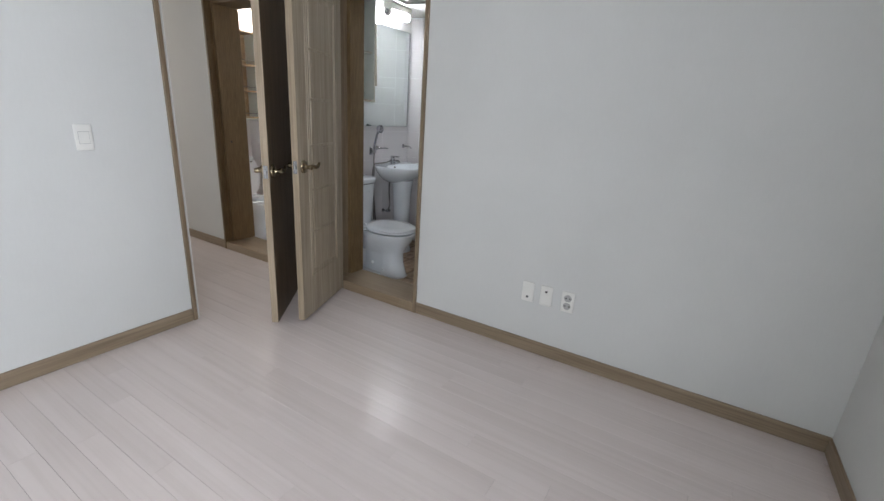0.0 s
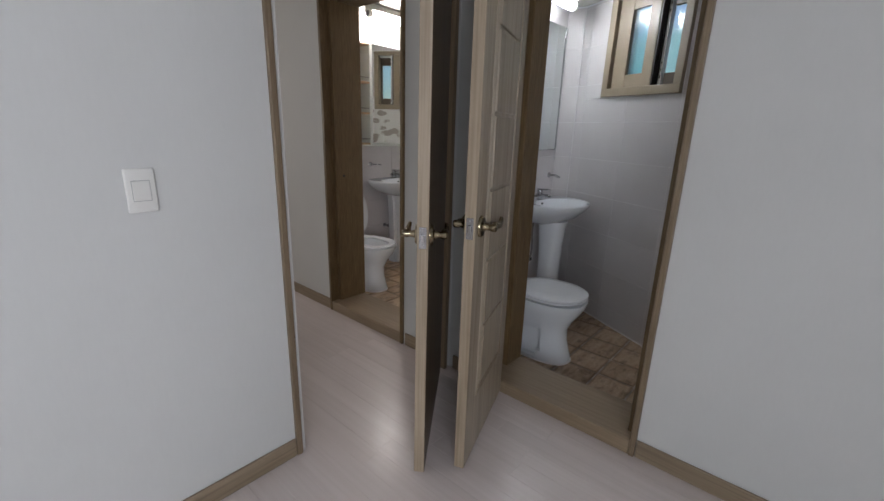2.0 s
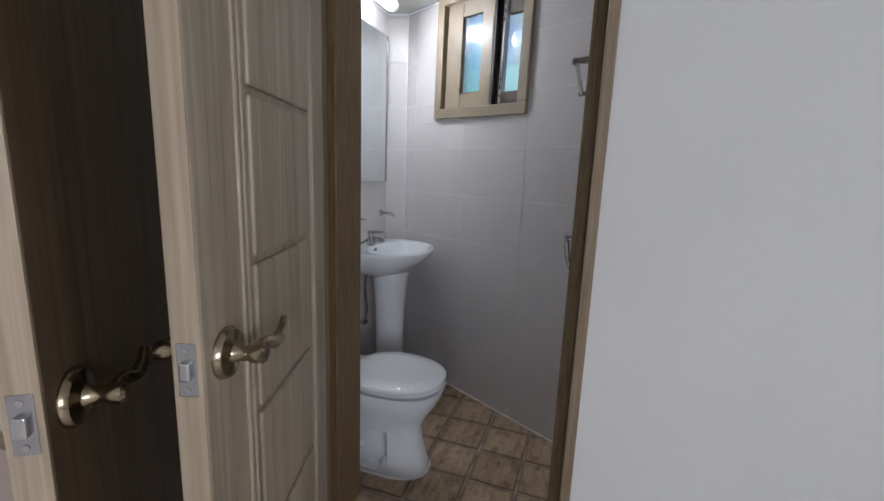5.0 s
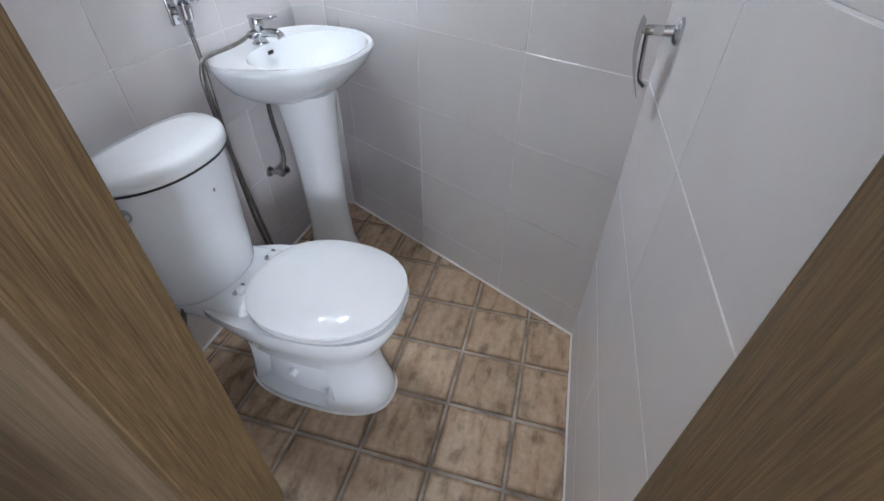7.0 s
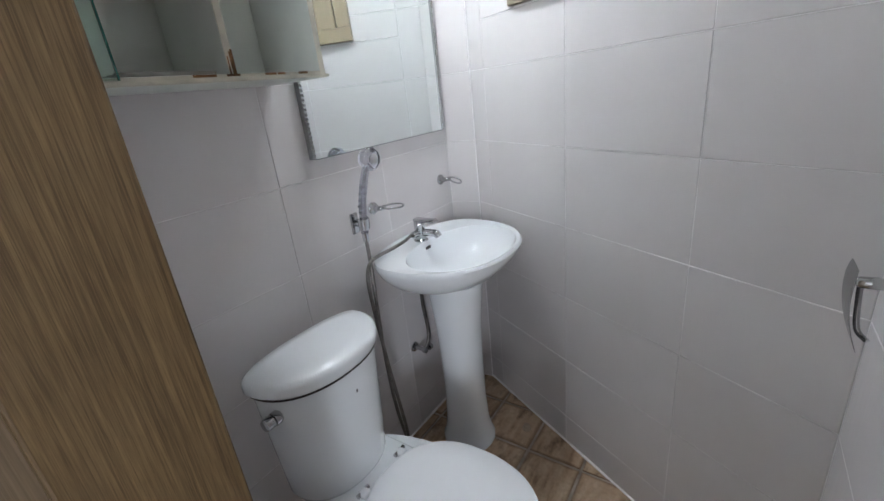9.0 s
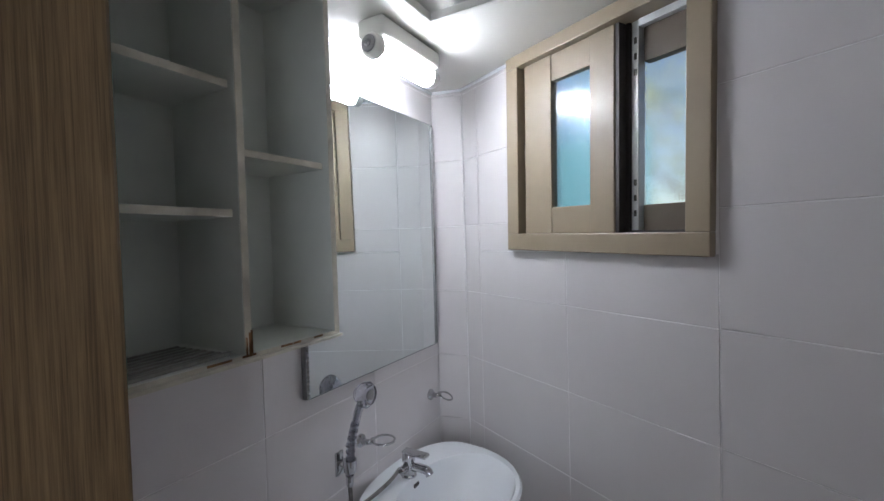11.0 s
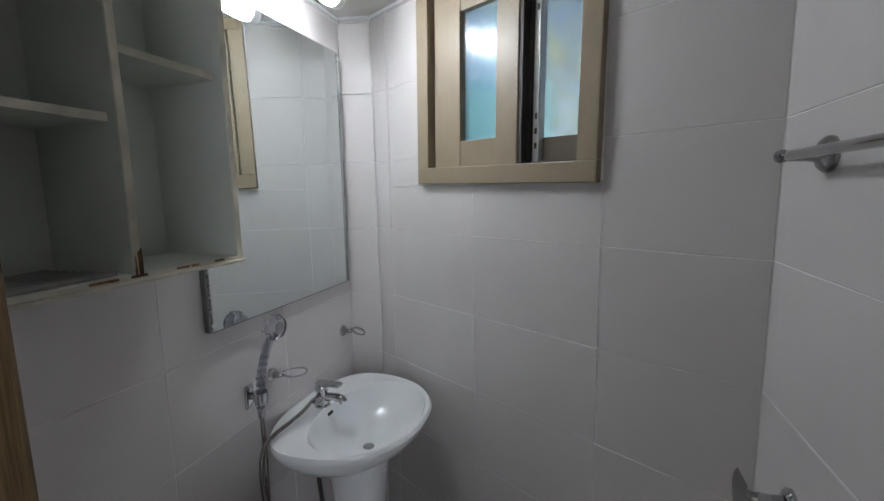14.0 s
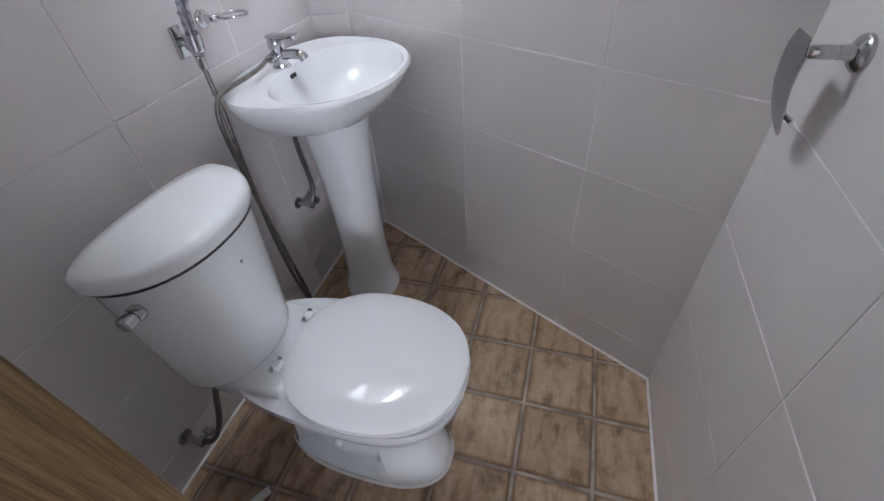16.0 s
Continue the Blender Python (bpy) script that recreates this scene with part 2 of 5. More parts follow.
M_RUST = plain("rust_stain", (0.22, 0.11, 0.045), 0.8, vary=0.5, scale=40)
M_MIRROR = plain("mirror_silver", (0.80, 0.85, 0.845), 0.015, 1.0, vary=0.01)
M_BEAD = plain("bevelled_silver_trim", (0.7, 0.72, 0.73), 0.12, 1.0, vary=0.2, scale=60)
M_WINFRAME = plain("window_tan_film", (0.275, 0.22, 0.152), 0.38, vary=0.05, scale=12, bump=0.08, bscale=200)
# shade on the backlit outer sash, put into a darker brown
M_SASH_SHADE = plain("shaded_outer_sash", (0.095, 0.072, 0.05), 0.45, vary=0.1, scale=14)
M_ALU = plain("white_aluminium", (0.62, 0.63, 0.64), 0.35, 0.3, vary=0.1, scale=20)
M_GREYMARK = plain("grey_print", (0.25, 0.25, 0.25), 0.5)
M_DARKTRACK = plain("dark_track", (0.035, 0.03, 0.028), 0.55, vary=0.3)
M_GLASS = glass("clear_glass", (0.97, 0.99, 0.98))
M_HAZY = glass("dusty_glass", (0.97, 0.99, 0.99), 0.11)
M_GREENEDGE = plain("green_glass_edge", (0.02, 0.15, 0.12), 0.15)
M_GREEN_GLASS = glass("green_edge_glass", (0.72, 0.90, 0.82))
M_FROST = glass("frosted_teal_glass", (0.82, 0.95, 0.97), 0.16)
M_CLEARPLASTIC = glass("clear_plastic", (0.82, 0.82, 0.90), 0.03, 0.97)
M_GLOW = lamp_glow("fluorescent_tube", (0.90, 0.955, 1.0), 97.0)
M_GLOW2 = lamp_glow("fluorescent_tube_warm", (1.0, 0.96, 0.90), 118.0)
M_TUBEEND = plain("frosted_tube_end", (0.86, 0.87, 0.88), 0.3, vary=0.02)
M_WOODBOX = wood("pine_shelf_film", (0.46, 0.31, 0.17), (0.62, 0.45, 0.28), "x", 0.45)
M_TEAL = plain("teal_sheet_fence", (0.22, 0.43, 0.47), 0.5, vary=0.2, scale=3)
M_PALEWALL = plain("pale_render_wall", (0.62, 0.60, 0.56), 0.8, vary=0.1, scale=2)
M_SOIL = plain("bare_soil", (0.12, 0.10, 0.07), 0.95, vary=0.4, scale=3, bump=0.5, bscale=20)
M_BARK = plain("bark", (0.20, 0.16, 0.12), 0.9, vary=0.4, scale=20, bump=0.6, bscale=40)
M_LEAVES = foliage("leaves", (0.30, 0.42, 0.24), (0.68, 0.74, 0.48))
M_BOARD = plain("backing_board", (0.42, 0.33, 0.24), 0.7)

# ---------------------------------------------------------------- builders


def finish(bm, name, smooth=None):
    bmesh.ops.recalc_face_normals(bm, faces=bm.faces)
    me = bpy.data.meshes.new(name)
    bm.to_mesh(me)
    bm.free()
    if smooth is not None:
        for f in me.polygons:
            f.use_smooth = True
        me.set_sharp_from_angle(angle=radians(smooth))
    return me


def part(name, bm, material, parent=None, label="", smooth=None):
    """Links a bmesh as one mesh object, under a thing or a part."""
    me = finish(bm, name, smooth)
    for m in (material if isinstance(material, (list, tuple)) else [material]):
        me.materials.append(m)
    ob = new(name, me)
    ob.parent = parent
    return tagged(ob, label)


def thing(name, at=(0, 0, 0), rz=0, label="", category="", group="", kind=""):
    ob = new(name)
    ob.matrix_basis = pose(*at, 0, 0, rz)
    ob.empty_display_size = 0.05
    return tagged(ob, label, category, group, kind)


def box(lo, hi, bevel=0.0, seg=2, bm=None):
    """A box between two corners, its edges rounded."""
    out = bm or bmesh.new()
    tmp = bmesh.new()
    bmesh.ops.create_cube(tmp, size=1)
    size = [max(1e-4, h - l) for l, h in zip(lo, hi)]
    for v in tmp.verts:
        v.co = Vector([(l + h) / 2 + c * s for l, h, c, s in zip(lo, hi, v.co, size)])
    if bevel:
        bmesh.ops.bevel(tmp, geom=tmp.edges[:], offset=min(bevel, min(size) * 0.45), segments=seg, profile=0.5, affect="EDGES")
    if bm is None:
        out.free()
        return tmp
    me = bpy.data.meshes.new("tmp")
    tmp.to_mesh(me)
    tmp.free()
    out.from_mesh(me)
    bpy.data.meshes.remove(me)
    return out


def loft(rings, cap_start=True, cap_end=True, bm=None):
    """Skins closed rings of equal point count."""
    bm = bm or bmesh.new()
    vs = [[bm.verts.new(p) for p in ring] for ring in rings]
    n = len(vs[0])
    for a, b in zip(vs, vs[1:]):
        for i in range(n):
            bm.faces.new((a[i], a[(i + 1) % n], b[(i + 1) % n], b[i]))
    if cap_start:
        bm.faces.new(list(reversed(vs[0])))
    if cap_end:
        bm.faces.new(vs[-1])
    return bm


def turned(profile, at=(0, 0, 0), axis="z", n=20, bm=None, caps=True):
    """A turned solid: (radius, height) pairs about an axis."""
    rings = []
    for r, h in profile:
        ring = []
        for i in range(n):
            a = 2 * math.pi * i / n
            c, s = r * math.cos(a), r * math.sin(a)
            p = {"z": (c, s, h), "x": (h, c, s), "y": (c, h, s)}[axis]
            ring.append(tuple(p[k] + at[k] for k in range(3)))
        rings.append(ring)
    return loft(rings, caps, caps, bm)


def tube(points, radius, n=8, bm=None, steps=6):
    """A round tube along a smooth line through points."""
    pts = [Vector(p) for p in points]
    ext = [2 * pts[0] - pts[1]] + pts + [2 * pts[-1] - pts[-2]]
    line = []
    for i in range(1, len(ext) - 2):
        a, b, c, d = ext[i - 1:i + 3]
        for k in range(steps):
            t = k / steps
            line.append(0.5 * (2 * b + (c - a) * t + (2 * a - 5 * b + 4 * c - d) * t * t + (3 * b - a - 3 * c + d) * t ** 3))
    line.append(pts[-1])
    rings = []
    side = None
    for i, p in enumerate(line):
        d = (line[min(i + 1, len(line) - 1)] - line[max(i - 1, 0)]).normalized()
        ref = side if side is not None else (Vector((0, 0, 1)) if abs(d.z) < 0.9 else Vector((1, 0, 0)))
        u = (ref - d * ref.dot(d)).normalized()
        side = u
        w = d.cross(u)
        r = radius(i / (len(line) - 1)) if callable(radius) else radius
        rings.append([tuple(p + r * (math.cos(2 * math.pi * k / n) * u + math.sin(2 * math.pi * k / n) * w)) for k in range(n)])
    return loft(rings, True, True, bm)


def egg(xb, xf, yc, hw, z, n=40, power=2.2, cx=None):
    """An egg-shaped ring: back at xb, tip at xf, half width hw."""
    c = cx if cx is not None else xb + (xf - xb) * 0.42
    out = []
    for i in range(n):
        a = 2 * math.pi * i / n
        co, si = math.cos(a), math.sin(a)
        rx = abs(co) ** (2 / power) * (1 if co >= 0 else -1)
        ry = abs(si) ** (2 / power) * (1 if si >= 0 else -1)
        out.append((c + rx * (xf - c if rx > 0 else c - xb), yc + ry * hw, z))
    return out


def wall_sheet(u0, u1, z0, z1, holes, thick, place):
    """A wall with true openings. place(u, d, z) gives a point; d runs 0 (front) to thick (back). Slot 0 front and reveals, slot 1 back."""
    us = sorted({u0, u1, *[h[k] for h in holes for k in (0, 1)]})
    zs = sorted({z0, z1, *[h[k] for h in holes for k in (2, 3)]})
    bm = bmesh.new()
    seen = {}

    def v(u, d, z):
        key = (round(u, 5), round(d, 5), round(z, 5))
        if key not in seen:
            seen[key] = bm.verts.new(place(u, d, z))
        return seen[key]

    def solid(i, j):
        if not (0 <= i < len(us) - 1 and 0 <= j < len(zs) - 1):
            return False
        cu, cz = (us[i] + us[i + 1]) / 2, (zs[j] + zs[j + 1]) / 2
        return not any(h[0] < cu < h[1] and h[2] < cz < h[3] for h in holes)

    for i in range(len(us) - 1):
        for j in range(len(zs) - 1):
            if not solid(i, j):
                continue
            a, b, c, d = us[i], us[i + 1], zs[j], zs[j + 1]
            bm.faces.new((v(a, 0, c), v(b, 0, c), v(b, 0, d), v(a, 0, d)))
            f = bm.faces.new((v(a, thick, c), v(a, thick, d), v(b, thick, d), v(b, thick, c)))
            f.material_index = 1
            for di, dj, e in ((-1, 0, ((a, c), (a, d))), (1, 0, ((b, d), (b, c))), (0, -1, ((b, c), (a, c))), (0, 1, ((a, d), (b, d)))):
                if not solid(i + di, j + dj):
                    (p, q), (r, s) = e
                    bm.faces.new((v(p, 0, q), v(r, 0, s), v(r, thick, s), v(p, thick, q)))
    return bm


tile_meshes = {}


def tile_mesh(w, h, depth, bev, material):
    """A tile in its own plane: u to the right, z up, face towards -d, with a softened rim."""
    key = (round(w, 4), round(h, 4), depth, bev, material.name)
    if key not in tile_meshes:
        r0 = [(0, depth, 0), (w, depth, 0), (w, depth, h), (0, depth, h)]
        r1 = [(x, bev, z) for x, _, z in r0]
        r2 = [(bev, 0, bev), (w - bev, 0, bev), (w - bev, 0, h - bev), (bev, 0, h - bev)]
        me = finish(loft([r0, r1, r2]), "tile")
        me.materials.append(material)
        tile_meshes[key] = me
    return tile_meshes[key]


def minus(rects, hole):
    """Rectangles (u0, u1, z0, z1) with a hole cut out of them."""
    out = []
    for a, b, c, d in rects:
        p, q, r, s = hole
        if q <= a or p >= b or s <= c or r >= d:
            out.append((a, b, c, d))
            continue
        if r > c:
            out.append((a, b, c, r))
        if s < d:
            out.append((a, b, s, d))
        lo, hi = max(c, r), min(d, s)
        if p > a:
            out.append((a, p, lo, hi))
        if q < b:
            out.append((q, b, lo, hi))
    return out


def tile_wall(parent, frame_m, cuts, zcuts, hole=None, material=None, band=None):
    """Lays tiles on a wall face. frame_m maps (u, depth, z) to the world."""
    g = 0.0010
    for i in range(len(cuts) - 1):
        for j in range(len(zcuts) - 1):
            rects = [(cuts[i], cuts[i + 1], zcuts[j], zcuts[j + 1])]
            if hole:
                rects = minus(rects, hole)
            for a, b, c, d in rects:
                if b - a < 0.012 or d - c < 0.012:
                    continue
                mat = band[2] if band and band[0] <= j <= band[1] else (material or M_TILE)
                ob = new("tile", tile_mesh(b - a - 2 * g, d - c - 2 * g, 0.005, 0.0012, mat))
                jig = random.uniform(-0.0004, 0.0004)
                ob.matrix_basis = frame_m @ pose(a + g, jig, c + g)
                ob.parent = parent


def clip_poly(poly, half):
    """Keeps the part of a polygon with n.p <= c."""
    (nx, ny), c = half
    out = []
    for k in range(len(poly)):
        p, q = poly[k], poly[(k + 1) % len(poly)]
        dp, dq = nx * p[0] + ny * p[1] - c, nx * q[0] + ny * q[1] - c
        if dp <= 0:
            out.append(p)
        if (dp < 0 < dq) or (dq < 0 < dp):
            t = dp / (dp - dq)
            out.append((p[0] + t * (q[0] - p[0]), p[1] + t * (q[1] - p[1])))
    return out


def tile_floor(parent, xs, ys, top, halves):
    g, bev = 0.0035, 0.0045
    for i in range(len(xs) - 1):
        for j in range(len(ys) - 1):
            poly = [(xs[i] + g, ys[j] + g), (xs[i + 1] - g, ys[j] + g), (xs[i + 1] - g, ys[j + 1] - g), (xs[i] + g, ys[j + 1] - g)]
            for h in halves:
                poly = clip_poly(poly, h)
                if len(poly) < 3:
                    break
            if len(poly) < 3:
                continue
            area = sum(poly[k][0] * poly[(k + 1) % len(poly)][1] - poly[(k + 1) % len(poly)][0] * poly[k][1] for k in range(len(poly))) / 2
            if area < 0.0004:
                continue
            cx, cy = sum(p[0] for p in poly) / len(poly), sum(p[1] for p in poly) / len(poly)
            dz = random.uniform(-0.0006, 0.0006)
            low = [(x, y, top - 0.012) for x, y in poly]
            mid = [(x, y, top - bev + dz) for x, y in poly]
            s = 1 - bev / 0.1
            up = [(cx + (x - cx) * s, cy + (y - cy) * s, top + dz) for x, y in poly]
            part("tile", loft([low, mid, up]), M_FTILE, parent)

# ---------------------------------------------------------------- the plan
WX, WT = -0.99, 0.13          # bedroom's west wall: face and thickness
EX, SY, H = 2.115, -4.4, 2.32  # east face, south face, ceiling height
FD = 0.247                     # depth of the north wall with the bathroom doors
BL, BR = -1.30, -0.047        # first bathroom: left and right tile faces
BZ = -0.105                   # bathroom floor
BH = 2.127                    # bathroom ceiling
CX, CY, SL = -0.047, 1.06, 0.533   # back corner, slope of the outer wall
B2L, B2R = -2.98, -1.42       # second bathroom
B2H = 2.22
D1L, D1R = -0.694, -0.055      # clear opening, first bathroom
D2L, D2R = -2.02, -1.39     # clear opening, second bathroom
DH = 1.955                    # clear height of the doors


def back_y(x):
    return CY + (CX - x) * SL


# ---------------------------------------------------------------- floor, walls, ceilings
ground = part("ground", box((-60, -60, -0.62), (60, 60, -0.6)), M_SOIL)
tagged(ground, "bare brown earth round the house", "ground", kind="structure")

floor = part("floor", box((-4.5, SY - 0.05, -0.2), (EX + 0.05, 0.0, -0.009)), M_SUBFLOOR)
tagged(floor, "pale pinkish wood laminate floor", "floor", kind="structure")

north = part("wall_north", wall_sheet(-3.05, EX + 0.2, BZ - 0.1, H, [(D1L - 0.045, D1R + 0.045, BZ - 0.1, DH + 0.04), (D2L - 0.045, D2R + 0.045, BZ - 0.1, DH + 0.04)], FD - 0.002, lambda u, d, z: (u, d, z)), [M_PAPER, M_GROUT])
tagged(north, "white papered wall with two bathroom doorways", "wall", kind="structure")
west = part("wall_west", wall_sheet(SY, 0.0, 0.0, H, [(-0.875, -0.04, 0.0, 2.02)], WT, lambda u, d, z: (WX - d, u, z)), [M_PAPER, M_PAPER])
tagged(west, "white papered wall with the bedroom doorway", "wall", kind="structure")
east = part("wall_east", wall_sheet(SY, 0.0, 0.0, H, [(-4.05, -2.55, 0.9, 2.0)], 0.2, lambda u, d, z: (EX + d, u, z)), [M_PAPER, M_PALEWALL])
tagged(east, "white papered wall with the bedroom window", "wall", kind="structure")
south = part("wall_south", wall_sheet(-4.8, EX + 0.2, 0.0, H, [], 0.2, lambda u, d, z: (u, SY - d, z)), [M_PAPER, M_PALEWALL])
tagged(south, "plain white papered wall", "wall", kind="structure")
hall_w = part("wall_hall_west", wall_sheet(SY, 1.25, 0.0, H, [(-1.2, -0.2, 0.9, 2.0)], 0.2, lambda u, d, z: (-4.6 - d, u, z)), [M_PAPER, M_PALEWALL])
tagged(hall_w, "white papered wall with a window", "wall", kind="structure")
hall_n = part("wall_hall_north", box((-4.6, 1.25, 0), (-3.05, 1.4, H)), M_PAPER)
tagged(hall_n, "white papered recess wall", "wall", kind="structure")
hall_side = part("wall_bath_outer", box((-3.05, FD, BZ - 0.1), (B2L - 0.004, 2.75, H)), M_PAPER)
tagged(hall_side, "white papered partition wall", "wall", kind="structure")
hall_s = part("wall_hall_south", box((-4.6, -1.62, 0), (WX - WT, -1.5, H)), M_PAPER)
tagged(hall_s, "white papered hall wall", "wall", kind="structure")
recess = part("floor_recess", box((-4.6, 0.0, -0.2), (-3.05, 1.25, -0.001)), M_PLANK)
tagged(recess, "pale laminate floor of the recess", "floor", kind="structure")
roof = part("ceiling", box((-4.8, SY - 0.2, H), (EX + 0.2, 0.0, H + 0.15)), M_CEIL)
tagged(roof, "white papered ceiling", "ceiling", kind="structure")
roof_b = part("ceiling_slab", loft([[(-4.8, 0.001, z), (0.2, 0.001, z), (0.2, CY - 0.533 * (0.2 - CX) + 0.3, z), (-4.8, CY - 0.533 * (-4.8 - CX) + 0.3, z)] for z in (H + 0.001, H + 0.15)]), M_CEIL)
tagged(roof_b, "plain slab above the bathrooms", "ceiling", kind="structure")

# outer wall of the bathrooms runs at a slant; u is measured along it from the back corner
UD = Vector((-1, SL, 0)).normalized()
UN = Vector((SL, 1, 0)).normalized()
W1 = (0.341, 0.994, 1.485, 2.124)                      # first bathroom's window
u_of = lambda x: (CX - x) / -UD.x
W2 = (u_of(-1.70), u_of(-2.235), 1.46, 2.10)           # second bathroom's window
corner = Vector((CX, CY, 0))
back = part("wall_bath_back", wall_sheet(-0.6, 3.4, BZ - 0.1, H, [(W1[0] + 0.03, W1[1] - 0.03, W1[2] + 0.03, W1[3] - 0.03), (W2[0] + 0.03, W2[1] - 0.03, W2[2] + 0.03, W2[3] - 0.03)], 0.2,
            lambda u, d, z: corner + UD * u + UN * (d + 0.0018) + Vector((0, 0, z))), [M_GROUT, M_PALEWALL])
tagged(back, "tiled outer bathroom wall set at a slant", "wall", kind="structure")
left = part("wall_bath_left", box((B2R + 0.0018, FD, BZ - 0.1), (BL - 0.0018, 1.95, H)), M_GROUT)
tagged(left, "tiled partition between the two bathrooms", "wall", kind="structure")
right = part("wall_bath_right", box((BR + 0.0018, FD, BZ - 0.1), (0.25, 1.3, H)), M_GROUT)
tagged(right, "tiled side wall of the bathroom", "wall", kind="structure")
pier = part("wall_bath_pier", loft([[(BL - 0.05, 1.6318, z), (-1.18, 1.6618, z), (-1.18, 1.75, z), (BL - 0.05, 1.82, z)] for z in (BZ - 0.1, H)]), M_GROUT)
tagged(pier, "narrow tiled pier in the bathroom corner", "wall", kind="structure")

bath_floor = part("floor_bath", box((BL - 0.05, 0.02, BZ - 0.15), (BR + 0.05, 1.75, BZ - 0.0035)), M_FGROUT)
tagged(bath_floor, "brown stone-look bathroom floor tiles with dark joints", "floor", kind="structure")
bath2_floor = part("floor_bath_second", box((B2L - 0.03, 0.02, BZ - 0.15), (B2R + 0.02, 2.6, BZ - 0.0035)), M_FGROUT)
tagged(bath2_floor, "brown stone-look bathroom floor tiles", "floor", kind="structure")


def bath_ceiling():
    """Glossy moulded ceiling with a framed, gently domed hatch."""
    x0, x1, y0, y1 = -1.0, -0.13, 0.40, 1.13
    rim = [(BL - 0.02, FD - 0.01), (BR + 0.02, FD - 0.01), (BR + 0.02, back_y(BR) + 0.05), (-1.18, back_y(-1.18) + 0.05), (BL - 0.02, 1.75)]
    bm = bmesh.new()
    outer = [bm.verts.new((x, y, BH)) for x, y in rim]
    inner = [bm.verts.new(p) for p in ((x0, y0, BH), (x1, y0, BH), (x1, y1, BH), (x0, y1, BH))]
    o, n = outer, inner
    for f in ((o[0], o[1], n[1], n[0]), (o[1], o[2], n[2], n[1]), (o[2], o[3], n[3], n[2]), (o[3], o[4], n[3]), (o[4], o[0], n[0], n[3])):
        bm.faces.new(f)
    # raised lip, then the shallow dome with swept ribs
    lip = [[(x0 + k, y0 + k, z), (x1 - k, y0 + k, z), (x1 - k, y1 - k, z), (x0 + k, y1 - k, z)] for k, z in ((-0.006, BH), (-0.006, BH - 0.014), (0.002, BH - 0.017), (0.012, BH - 0.014), (0.016, BH + 0.004))]
    loft(lip, False, False, bm)
    nx, ny = 44, 90
    gx = [[None] * (ny + 1) for _ in range(nx + 1)]
    for i in range(nx + 1):
        for j in range(ny + 1):
            s, t = i / nx, j / ny
            bulge = (1 - (2 * s - 1) ** 2) * (1 - (2 * t - 1) ** 2)
            arc = t - 0.30 * (1 - (2 * s - 1) ** 2)
            rib = sum(0.010 / (1 + math.exp(-(arc - c) / 0.008)) for c in (0.62, 0.42, 0.22, 0.02)) * min(1.0, 3 * bulge)
            z = BH + 0.004 + 0.085 * bulge ** 0.7 - rib
            gx[i][j] = bm.verts.new((x0 + 0.016 + s * (x1 - x0 - 0.032), y0 + 0.016 + t * (y1 - y0 - 0.032), z))
    for i in range(nx):
        for j in range(ny):
            bm.faces.new((gx[i][j], gx[i + 1][j], gx[i + 1][j + 1], gx[i][j + 1]))
    return bm


tagged(part("ceiling_bath", bath_ceiling(), M_ABS, smooth=40), "glossy white moulded ceiling with a domed hatch", "ceiling", kind="structure")


def slat_ceiling():
    bm = bmesh.new()
    y = 0.25
    while y < 2.6:
        box((B2L - 0.02, y, B2H), (B2R + 0.02, y + 0.092, B2H + 0.012), 0.005, 2, bm)
        y += 0.1
    box((B2L - 0.03, 0.24, B2H + 0.014), (B2R + 0.03, 2.65, B2H + 0.03), 0, 1, bm)
    return bm


tagged(part("ceiling_bath_second", slat_ceiling(), M_ABS), "white slatted plastic bathroom ceiling", "ceiling", kind="structure")

# ---------------------------------------------------------------- trim


def baseboard(name, lo, hi, axis):
    ob = part(name, box(lo, hi, 0.005, 2), M_BASE_X if axis == "x" else M_BASE_Y)
    tagged(ob, "brown wood-grain baseboard along the wall", "baseboard", kind="structure")


BB, BT = 0.078, 0.011
baseboard("baseboard_1", (D1R + 0.052, -BT, 0), (EX, 0.0, BB), "x")
baseboard("baseboard_2", (WX, SY, 0), (WX + BT, -0.917, BB), "y")
baseboard("baseboard_3", (WX + 0.035, -BT, 0), (D1L - 0.052, 0.0, BB), "x")
baseboard("baseboard_4", (EX - BT, SY, 0), (EX, -BT - 0.001, BB), "y")
baseboard("baseboard_5", (-2.98, -BT, 0), (D2L - 0.052, 0.0, BB), "x")
baseboard("baseboard_6", (D2R + 0.066, -BT, 0), (WX - WT - 0.02, 0.0, BB), "x")
baseboard("baseboard_7", (WX + BT + 0.001, SY, 0), (EX - BT - 0.001, SY + BT, BB), "x")
trim = part("trim", box((-3.045, -0.014, 0), (-2.985, 0.0, 2.0), 0.004), M_FRAME)
tagged(trim, "brown wood-grain corner casing in the hall", "trim", kind="structure")


